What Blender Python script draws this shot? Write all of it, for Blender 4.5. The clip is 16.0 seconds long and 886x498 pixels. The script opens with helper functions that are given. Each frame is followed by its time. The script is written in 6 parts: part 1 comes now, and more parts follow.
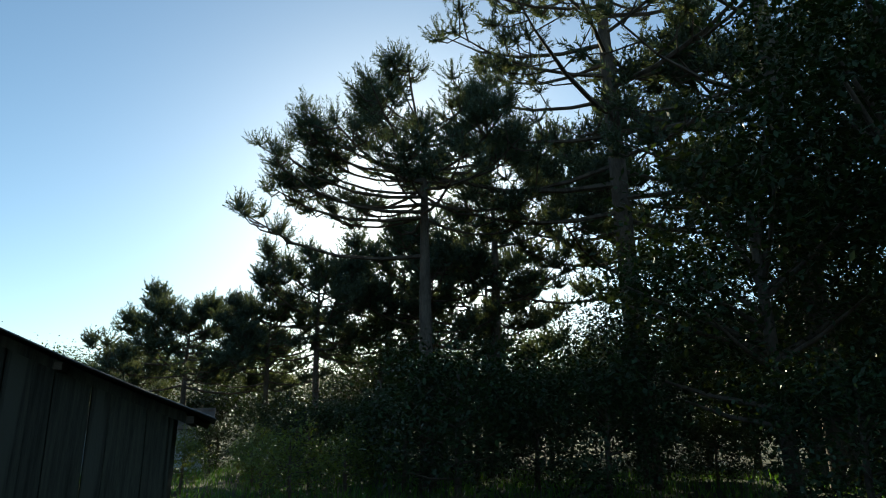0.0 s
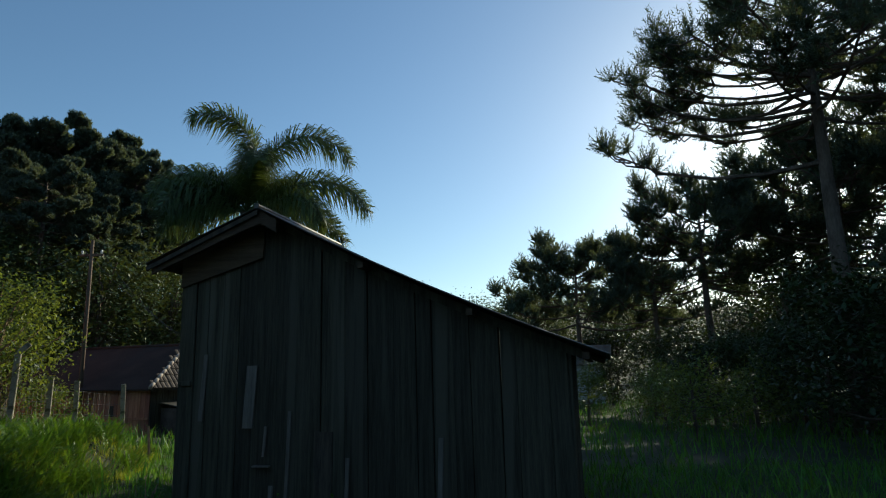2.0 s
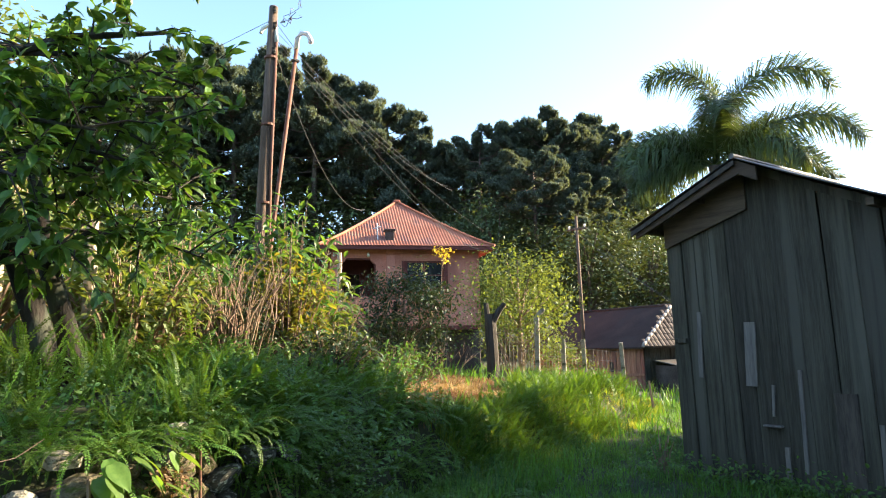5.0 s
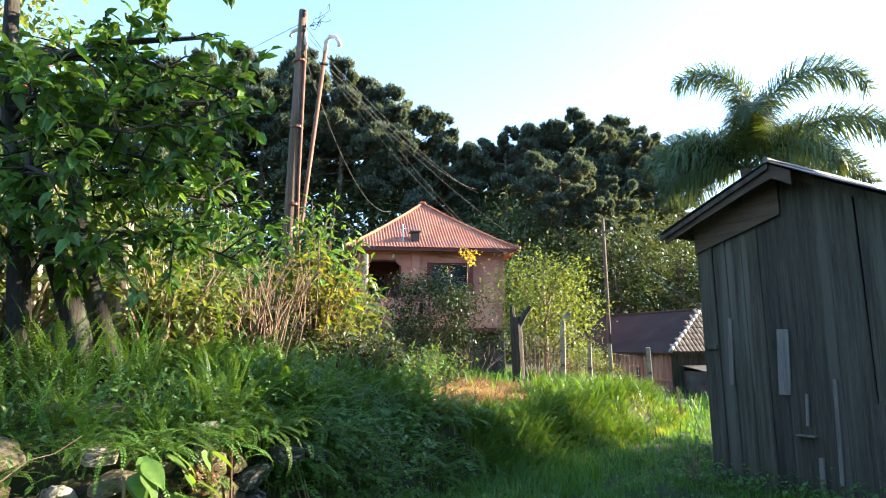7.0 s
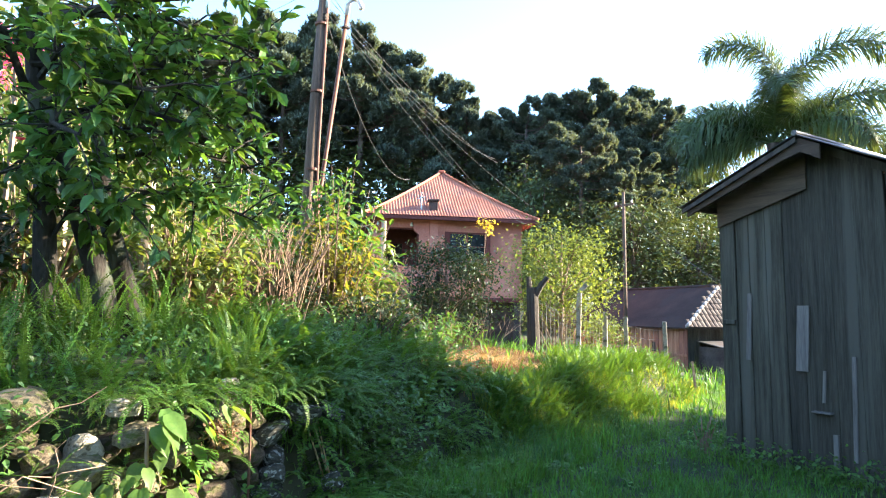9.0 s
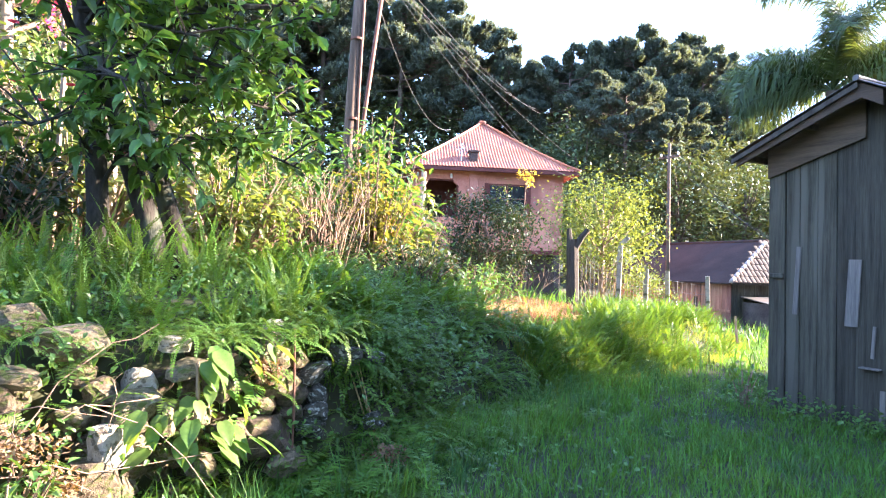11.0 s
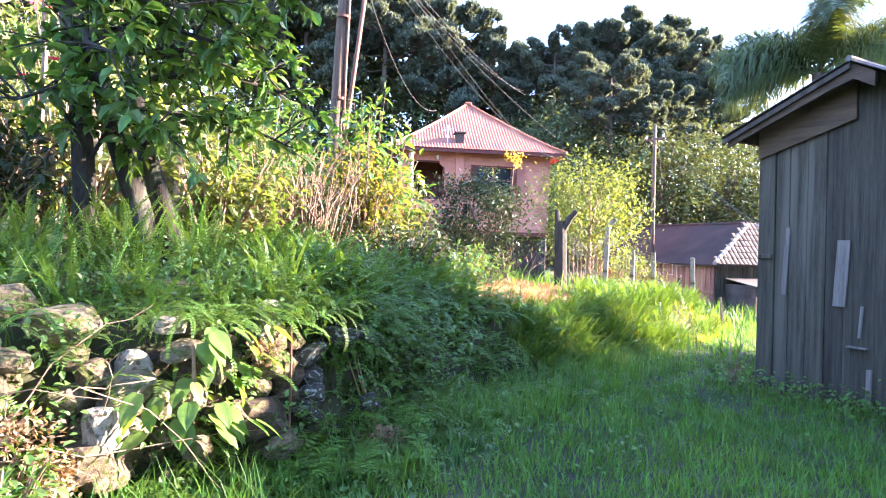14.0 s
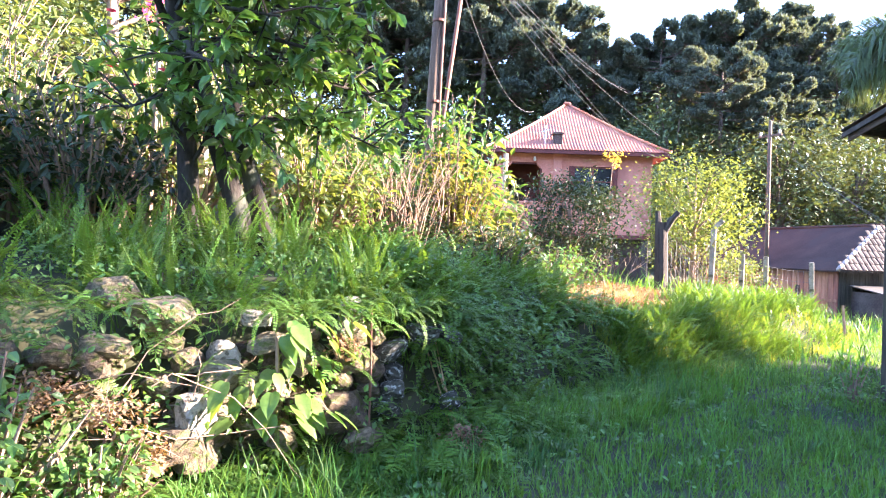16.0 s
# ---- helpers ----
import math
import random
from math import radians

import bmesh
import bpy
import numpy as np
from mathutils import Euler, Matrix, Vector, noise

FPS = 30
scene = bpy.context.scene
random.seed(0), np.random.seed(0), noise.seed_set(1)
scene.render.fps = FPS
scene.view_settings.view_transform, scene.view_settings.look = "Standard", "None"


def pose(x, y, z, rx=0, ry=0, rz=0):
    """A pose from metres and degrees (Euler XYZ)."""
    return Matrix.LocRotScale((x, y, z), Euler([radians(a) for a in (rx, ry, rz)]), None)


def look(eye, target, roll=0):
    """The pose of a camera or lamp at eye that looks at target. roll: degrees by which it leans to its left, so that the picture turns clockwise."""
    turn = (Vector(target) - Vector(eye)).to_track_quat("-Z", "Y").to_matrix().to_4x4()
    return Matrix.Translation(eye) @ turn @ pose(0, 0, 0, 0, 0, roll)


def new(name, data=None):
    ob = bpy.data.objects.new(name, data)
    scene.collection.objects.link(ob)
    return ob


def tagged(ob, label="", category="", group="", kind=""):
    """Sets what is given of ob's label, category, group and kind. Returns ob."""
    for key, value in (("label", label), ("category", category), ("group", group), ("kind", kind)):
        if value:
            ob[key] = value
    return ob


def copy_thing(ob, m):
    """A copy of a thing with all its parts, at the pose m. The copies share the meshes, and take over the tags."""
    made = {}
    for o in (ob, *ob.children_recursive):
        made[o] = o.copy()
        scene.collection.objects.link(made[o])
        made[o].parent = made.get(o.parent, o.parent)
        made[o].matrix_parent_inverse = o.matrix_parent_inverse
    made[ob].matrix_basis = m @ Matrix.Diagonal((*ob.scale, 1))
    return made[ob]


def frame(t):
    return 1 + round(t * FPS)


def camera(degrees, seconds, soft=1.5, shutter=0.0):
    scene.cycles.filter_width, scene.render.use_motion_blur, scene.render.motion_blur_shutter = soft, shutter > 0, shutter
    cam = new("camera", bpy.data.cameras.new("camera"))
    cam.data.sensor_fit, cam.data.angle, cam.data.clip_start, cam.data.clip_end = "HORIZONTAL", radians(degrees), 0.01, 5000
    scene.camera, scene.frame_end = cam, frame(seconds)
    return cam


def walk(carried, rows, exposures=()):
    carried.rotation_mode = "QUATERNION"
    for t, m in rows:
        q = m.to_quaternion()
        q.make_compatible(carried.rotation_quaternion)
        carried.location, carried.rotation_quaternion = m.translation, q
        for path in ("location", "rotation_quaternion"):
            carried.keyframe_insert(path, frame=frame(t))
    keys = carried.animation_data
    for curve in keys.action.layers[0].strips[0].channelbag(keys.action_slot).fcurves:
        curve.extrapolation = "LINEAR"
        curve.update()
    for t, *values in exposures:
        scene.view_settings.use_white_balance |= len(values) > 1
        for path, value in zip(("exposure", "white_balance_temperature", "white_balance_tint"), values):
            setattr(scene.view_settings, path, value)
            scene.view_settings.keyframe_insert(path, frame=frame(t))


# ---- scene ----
cam = camera(70.4, 16.0, soft=1.1)
PATH = [
    (0, (0.108, -0.02, 1.506), (1.099, 1.624, 2.069), -0.8),
    (0.5, (0.139, 0.074, 1.511), (0.958, 1.828, 2.017), 0.0),
    (1, (0.163, 0.138, 1.503), (0.821, 1.961, 1.997), -1.4),
    (1.5, (0.17, 0.172, 1.497), (0.486, 2.096, 1.942), -1.4),
    (2, (0.17, 0.159, 1.502), (0.063, 2.117, 1.893), -1.0),
    (2.5, (0.153, 0.116, 1.488), (-0.411, 1.998, 1.866), -0.4),
    (3, (0.122, 0.082, 1.476), (-0.798, 1.824, 1.821), -1.3),
    (3.5, (0.109, 0.068, 1.458), (-1.065, 1.657, 1.772), -1.5),
    (4, (0.1, 0.051, 1.466), (-1.191, 1.549, 1.764), -1.6),
    (4.5, (0.095, 0.038, 1.474), (-1.259, 1.48, 1.77), -1.5),
    (7, (0.078, 0.004, 1.492), (-1.369, 1.351, 1.796), -0.5),
    (7.5, (0.069, 0.01, 1.497), (-1.38, 1.353, 1.805), 0.1),
    (8, (0.067, 0.008, 1.491), (-1.388, 1.346, 1.797), 0.3),
    (8.5, (0.063, 0.003, 1.476), (-1.412, 1.328, 1.733), 0.7),
    (9, (0.062, 0.002, 1.461), (-1.431, 1.317, 1.67), 1.1),
    (9.5, (0.063, 0.002, 1.448), (-1.461, 1.286, 1.614), 0.9),
    (12, (0.039, 0.0, 1.407), (-1.551, 1.213, 1.404), 2.2),
    (12.5, (0.013, -0.007, 1.402), (-1.574, 1.21, 1.376), 2.2),
    (13, (-0.013, -0.023, 1.4), (-1.585, 1.214, 1.385), 2.5),
    (13.5, (-0.035, -0.039, 1.398), (-1.594, 1.214, 1.398), 1.9),
    (14, (-0.04, -0.039, 1.4), (-1.585, 1.232, 1.401), 1.9),
    (14.5, (-0.032, -0.014, 1.402), (-1.595, 1.234, 1.411), 2.2),
    (15, (-0.032, 0.034, 1.399), (-1.63, 1.237, 1.385), 2.3),
    (15.5, (-0.017, 0.088, 1.386), (-1.67, 1.214, 1.372), 2.2),
    (16, (-0.002, 0.09, 1.375), (-1.727, 1.102, 1.374), 2.3),
]
EXPOSURES = [(0.0, 0.55, 5900, -6), (1.5, 0.2, 5700, -4), (2.5, 0.3, 5650, 0), (3.0, 1.0, 6200, 4), (3.5, 1.75, 6700, 8), (4.5, 2.42, 6450, 11), (7.0, 2.8, 5900, 9), (9.5, 3.35, 5700, 14), (12.0, 4.0, 5650, 30), (16.0, 4.0, 5600, 31)]
walk(cam, [(t, look(eye, target, roll)) for t, eye, target, roll in PATH], EXPOSURES)
SKY_STRENGTH, SUN_STRENGTH = 0.1, 5.0

# ---------------------------------------------------------------- world and sun
SUN_AZ, SUN_EL = 28.2, 19.8          # degrees right of +y, above the horizon
world = bpy.data.worlds.new("world")
scene.world = world
world.use_nodes = True
wn = world.node_tree.nodes
sky = wn.new("ShaderNodeTexSky")
sky.sky_type = "NISHITA"
sky.sun_disc = False
sky.sun_elevation, sky.sun_rotation = radians(SUN_EL), radians(SUN_AZ)
sky.air_density, sky.dust_density, sky.ozone_density = 1.0, 0.45, 1.8
wn["Background"].inputs["Strength"].default_value = SKY_STRENGTH
world.node_tree.links.new(sky.outputs["Color"], wn["Background"].inputs["Color"])

sun_dir = Vector((math.sin(radians(SUN_AZ)) * math.cos(radians(SUN_EL)), math.cos(radians(SUN_AZ)) * math.cos(radians(SUN_EL)), math.sin(radians(SUN_EL))))
lamp = bpy.data.lights.new("sun", "SUN")
lamp.energy, lamp.angle, lamp.color = SUN_STRENGTH, radians(0.55), (1.0, 0.83, 0.58)
sun = new("sun", lamp)
sun.matrix_world = look(sun_dir * 60, (0, 0, 0))


# ---------------------------------------------------------------- materials
def material(name, a, b, scale=6.0, rough=0.8, bump=0.3, fine=40.0, metal=0.0, translucent=0.0, island=False, vary=0.0, stretch=(1, 1, 1), spec=0.3, c=None, cscale=2.0):
    """Two colours mixed by noise at two scales, with relief; leaves may let light through; vary: spread of value from piece to piece."""
    m = bpy.data.materials.new(name)
    m.use_nodes = True
    nt = m.node_tree
    n, l = nt.nodes, nt.links
    bsdf = n["Principled BSDF"]
    tc = n.new("ShaderNodeTexCoord")
    mp = n.new("ShaderNodeMapping")
    mp.inputs["Scale"].default_value = stretch
    l.new(tc.outputs["Object"], mp.inputs["Vector"])
    big = n.new("ShaderNodeTexNoise")
    big.inputs["Scale"].default_value, big.inputs["Detail"].default_value = scale, 4
    small = n.new("ShaderNodeTexNoise")
    small.inputs["Scale"].default_value, small.inputs["Detail"].default_value = fine, 3
    for t in (big, small):
        l.new(mp.outputs["Vector"], t.inputs["Vector"])
    both = n.new("ShaderNodeMath")
    both.operation = "MULTIPLY_ADD"
    both.inputs[1].default_value, both.inputs[2].default_value = 0.45, 0.0
    l.new(small.outputs["Fac"], both.inputs[0])
    add = n.new("ShaderNodeMath")
    add.operation = "MULTIPLY_ADD"
    add.inputs[1].default_value = 0.75
    l.new(big.outputs["Fac"], add.inputs[0])
    l.new(both.outputs[0], add.inputs[2])
    ramp = n.new("ShaderNodeValToRGB")
    ramp.color_ramp.elements[0].position, ramp.color_ramp.elements[1].position = 0.42, 0.76
    ramp.color_ramp.elements[0].color, ramp.color_ramp.elements[1].color = (*a, 1), (*b, 1)
    l.new(add.outputs[0], ramp.inputs["Fac"])
    col = ramp.outputs["Color"]
    if c:
        spots = n.new("ShaderNodeTexNoise")
        spots.inputs["Scale"].default_value, spots.inputs["Detail"].default_value = cscale, 5
        l.new(mp.outputs["Vector"], spots.inputs["Vector"])
        sr = n.new("ShaderNodeValToRGB")
        sr.color_ramp.elements[0].position, sr.color_ramp.elements[1].position = 0.54, 0.62
        l.new(spots.outputs["Fac"], sr.inputs["Fac"])
        mix = n.new("ShaderNodeMix")
        mix.data_type = "RGBA"
        mix.inputs["B"].default_value = (*c, 1)
        l.new(sr.outputs["Color"], mix.inputs["Factor"])
        l.new(col, mix.inputs["A"])
        col = mix.outputs["Result"]
    if vary:
        src = n.new("ShaderNodeNewGeometry").outputs["Random Per Island"] if island else n.new("ShaderNodeObjectInfo").outputs["Random"]
        rng = n.new("ShaderNodeMapRange")
        rng.inputs["To Min"].default_value, rng.inputs["To Max"].default_value = 1 - vary, 1 + vary
        l.new(src, rng.inputs["Value"])
        hs = n.new("ShaderNodeHueSaturation")
        l.new(rng.outputs["Result"], hs.inputs["Value"])
        hr = n.new("ShaderNodeMapRange")
        hr.inputs["To Min"].default_value, hr.inputs["To Max"].default_value = 0.5 - vary * 0.05, 0.5 + vary * 0.03
        l.new(src, hr.inputs["Value"])
        l.new(hr.outputs["Result"], hs.inputs["Hue"])
        l.new(col, hs.inputs["Color"])
        col = hs.outputs["Color"]
    l.new(col, bsdf.inputs["Base Color"])
    bsdf.inputs["Roughness"].default_value = rough
    bsdf.inputs["Metallic"].default_value = metal
    bsdf.inputs["Specular IOR Level"].default_value = spec
    if bump:
        bp = n.new("ShaderNodeBump")
        bp.inputs["Strength"].default_value, bp.inputs["Distance"].default_value = bump, 0.02
        l.new(add.outputs[0], bp.inputs["Height"])
        l.new(bp.outputs["Normal"], bsdf.inputs["Normal"])
    if translucent:
        tr = n.new("ShaderNodeBsdfTranslucent")
        warm = n.new("ShaderNodeMix")
        warm.data_type, warm.blend_type = "RGBA", "MULTIPLY"
        warm.inputs["Factor"].default_value = 1.0
        warm.inputs["B"].default_value = (1.9, 1.6, 0.55, 1)
        l.new(col, warm.inputs["A"])
        l.new(warm.outputs["Result"], tr.inputs["Color"])
        mx = n.new("ShaderNodeMixShader")
        mx.inputs["Fac"].default_value = translucent
        l.new(bsdf.outputs[0], mx.inputs[1])
        l.new(tr.outputs[0], mx.inputs[2])
        l.new(mx.outputs[0], n["Material Output"].inputs["Surface"])
    return m


M_SOIL = material("soil_and_turf", (0.025, 0.032, 0.012), (0.055, 0.055, 0.025), 0.7, 0.95, 0.6, 9)
M_GRASS = material("grass_blades", (0.055, 0.15, 0.025), (0.115, 0.235, 0.04), 0.8, 0.55, 0, 20, translucent=0.42, island=True, vary=0.35, c=(0.05, 0.12, 0.035), cscale=1.3)
M_TUFT = material("yellow_green_grass", (0.11, 0.17, 0.02), (0.22, 0.26, 0.05), 0.8, 0.55, 0, 20, translucent=0.42, island=True, vary=0.3)
M_STRAW = material("dry_grass", (0.28, 0.2, 0.1), (0.42, 0.31, 0.17), 3, 0.8, 0, 20, translucent=0.2, island=True, vary=0.25)
M_FERN = material("fern_green", (0.05, 0.125, 0.017), (0.11, 0.2, 0.03), 2, 0.5, 0, 20, translucent=0.4, vary=0.3)
M_FERNS = material("fern_mass", (0.055, 0.13, 0.017), (0.12, 0.21, 0.03), 1.5, 0.5, 0, 20, translucent=0.4, island=True, vary=0.22)
M_LEAF = material("shrub_leaf", (0.05, 0.125, 0.026), (0.105, 0.195, 0.045), 5, 0.42, 0, 20, translucent=0.4, vary=0.3, spec=0.45)
M_LEAVES = material("shrub_leaves", (0.05, 0.125, 0.026), (0.11, 0.2, 0.045), 5, 0.42, 0, 20, translucent=0.4, island=True, vary=0.35, spec=0.45)
M_LIME = material("lime_leaves", (0.08, 0.122, 0.032), (0.145, 0.188, 0.058), 4, 0.5, 0, 20, translucent=0.42, island=True, vary=0.3)
# Serves a dark-leaved shrub, and trees and bushes whose shade is in the colour.
M_DARKSHADELEAF = material("dark_and_shaded_leaves", (0.02, 0.038, 0.014), (0.045, 0.068, 0.024), 3, 0.5, 0, 20, translucent=0.18, island=True, vary=0.35)
M_YELLOW = material("yellow_blossom", (0.5, 0.36, 0.04), (0.6, 0.5, 0.1), 4, 0.6, 0, 20, translucent=0.35, island=True, vary=0.2)
M_PINK = material("pink_petals", (0.6, 0.06, 0.2), (0.75, 0.14, 0.32), 8, 0.5, 0, 30, translucent=0.35)
M_NEEDLE = material("araucaria_needles", (0.06, 0.088, 0.075), (0.11, 0.138, 0.1), 0.25, 0.7, 0, 4, translucent=0.28, island=True, vary=0.25)
M_CONIFER = material("hillside_foliage", (0.05, 0.082, 0.035), (0.115, 0.14, 0.055), 0.5, 0.6, 0, 8, translucent=0.15, island=True, vary=0.4)
M_BARK = material("pine_bark", (0.06, 0.045, 0.035), (0.17, 0.13, 0.1), 3, 0.9, 0.8, 22, stretch=(1, 1, 0.35))
M_DARKBARK = material("mossy_dark_bark", (0.018, 0.015, 0.012), (0.055, 0.045, 0.035), 9, 0.9, 0.9, 45, stretch=(1, 1, 0.4), c=(0.075, 0.08, 0.055), cscale=5)
M_TWIG = material("bare_twigs", (0.16, 0.1, 0.065), (0.3, 0.21, 0.14), 6, 0.85, 0.2, 40, island=True, vary=0.25)
M_PALM = material("palm_leaflets", (0.05, 0.085, 0.03), (0.1, 0.14, 0.05), 2, 0.42, 0, 20, translucent=0.25, island=True, vary=0.25, spec=0.5)
M_STONE = material("mossy_fieldstone", (0.045, 0.035, 0.022), (0.21, 0.165, 0.1), 4, 0.92, 1.0, 26, vary=0.4, c=(0.075, 0.085, 0.02), cscale=2.2)
# White lichen spots on a base darkened for the shade at the wall's far end.
M_SHADELICHEN = material("shade_dark_stone_with_white_lichen", (0.03, 0.03, 0.024), (0.1, 0.095, 0.075), 4, 0.95, 1.0, 26, vary=0.3, c=(0.34, 0.34, 0.29), cscale=3.2)
M_DEAD = material("dead_brown_fern", (0.13, 0.085, 0.045), (0.28, 0.19, 0.11), 6, 0.85, 0, 30, translucent=0.25, island=True, vary=0.35)
M_RUSTGRASS = material("rusty_dead_bracken", (0.13, 0.078, 0.045), (0.26, 0.165, 0.095), 2, 0.85, 0, 30, translucent=0.2, island=True, vary=0.35)
# Pale single stones; their sunlit brightness is put into the colour.
M_PALESTONE = material("pale_sunlit_stone", (0.26, 0.22, 0.16), (0.48, 0.42, 0.32), 4, 0.9, 0.9, 26, vary=0.15, c=(0.14, 0.12, 0.08), cscale=3)
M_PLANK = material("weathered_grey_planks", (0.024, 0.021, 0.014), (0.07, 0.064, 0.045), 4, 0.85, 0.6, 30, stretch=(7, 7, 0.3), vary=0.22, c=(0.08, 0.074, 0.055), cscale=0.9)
M_PALEPLANK = material("bleached_plank", (0.085, 0.075, 0.065), (0.17, 0.15, 0.13), 5, 0.85, 0.4, 30, stretch=(5, 5, 0.35), vary=0.1)
M_BROWNPLANK = material("brown_board", (0.045, 0.031, 0.02), (0.095, 0.066, 0.043), 4, 0.85, 0.4, 30, stretch=(0.35, 5, 5), vary=0.15)
M_TIN = material("aged_corrugated_tin", (0.06, 0.054, 0.048), (0.14, 0.13, 0.12), 1.5, 0.55, 0.2, 25, metal=0.35, c=(0.12, 0.07, 0.045), cscale=1.2)
M_REDROOF = material("faded_red_corrugated_roof", (0.33, 0.105, 0.055), (0.45, 0.185, 0.11), 1.2, 0.8, 0.2, 18, vary=0.1, c=(0.27, 0.12, 0.085), cscale=0.9)
M_RUST = material("dark_rusted_tin", (0.026, 0.017, 0.013), (0.06, 0.037, 0.028), 0.9, 0.95, 0.2, 20, c=(0.04, 0.03, 0.025), cscale=0.7)
M_PINKWALL = material("pink_limewash", (0.46, 0.17, 0.12), (0.58, 0.25, 0.18), 0.8, 0.9, 0.15, 14, c=(0.38, 0.15, 0.11), cscale=0.7)
M_MAROON = material("maroon_painted_wood", (0.1, 0.025, 0.02), (0.16, 0.045, 0.035), 4, 0.6, 0.2, 30)
M_UNDER = material("dark_undercroft_stone", (0.05, 0.035, 0.03), (0.11, 0.085, 0.07), 3, 0.95, 0.6, 25)
M_ORANGEWOOD = material("reddish_barn_boards", (0.2, 0.085, 0.05), (0.36, 0.18, 0.11), 3, 0.85, 0.4, 25, stretch=(5, 5, 0.4), vary=0.3)
M_TILE = material("old_clay_tile", (0.055, 0.042, 0.034), (0.13, 0.1, 0.083), 4, 0.9, 0.4, 30, vary=0.35, c=(0.05, 0.055, 0.04), cscale=2)
M_RIDGE = material("mortared_ridge_tile", (0.28, 0.22, 0.18), (0.42, 0.35, 0.3), 6, 0.9, 0.4, 30, vary=0.15)
M_POLE = material("weathered_pole_wood", (0.07, 0.045, 0.03), (0.17, 0.115, 0.078), 3, 0.85, 0.6, 30, stretch=(6, 6, 0.3))
M_RUSTPIPE = material("rusty_pipe", (0.11, 0.048, 0.03), (0.19, 0.09, 0.058), 8, 0.7, 0.3, 50)
M_WHITE = material("white_painted_metal", (0.62, 0.6, 0.56), (0.8, 0.78, 0.74), 6, 0.5, 0.1, 40)
M_CONCRETE = material("lichened_concrete", (0.2, 0.18, 0.14), (0.38, 0.34, 0.28), 5, 0.95, 0.5, 40, c=(0.1, 0.095, 0.06), cscale=4)
M_DARKPOST = material("blackened_timber_and_gap_shade", (0.03, 0.025, 0.02), (0.08, 0.065, 0.05), 6, 0.9, 0.7, 40, stretch=(4, 4, 0.4))
M_PALEPOST = material("peeled_pale_timber", (0.34, 0.26, 0.18), (0.5, 0.4, 0.29), 4, 0.85, 0.3, 30, stretch=(5, 5, 0.4))
M_CABLE = material("grey_cable", (0.06, 0.06, 0.06), (0.13, 0.12, 0.115), 5, 0.6, 0, 30)
M_GREYWALL = material("pale_grey_render", (0.42, 0.44, 0.45), (0.55, 0.56, 0.56), 1, 0.9, 0.1, 15)
M_BROAD = material("broad_pale_leaf", (0.075, 0.15, 0.026), (0.125, 0.215, 0.045), 9, 0.45, 0.15, 60, translucent=0.42, vary=0.25, spec=0.3)
M_AUTUMN = material("turning_leaves", (0.11, 0.17, 0.03), (0.21, 0.17, 0.035), 9, 0.5, 0, 20, translucent=0.42, island=True, vary=0.35)
M_GLASS = bpy.data.materials.new("window_glass")
M_GLASS.use_nodes = True
gb = M_GLASS.node_tree.nodes["Principled BSDF"]
gb.inputs["Base Color"].default_value = (0.02, 0.022, 0.024, 1)
gb.inputs["Roughness"].default_value = 0.06


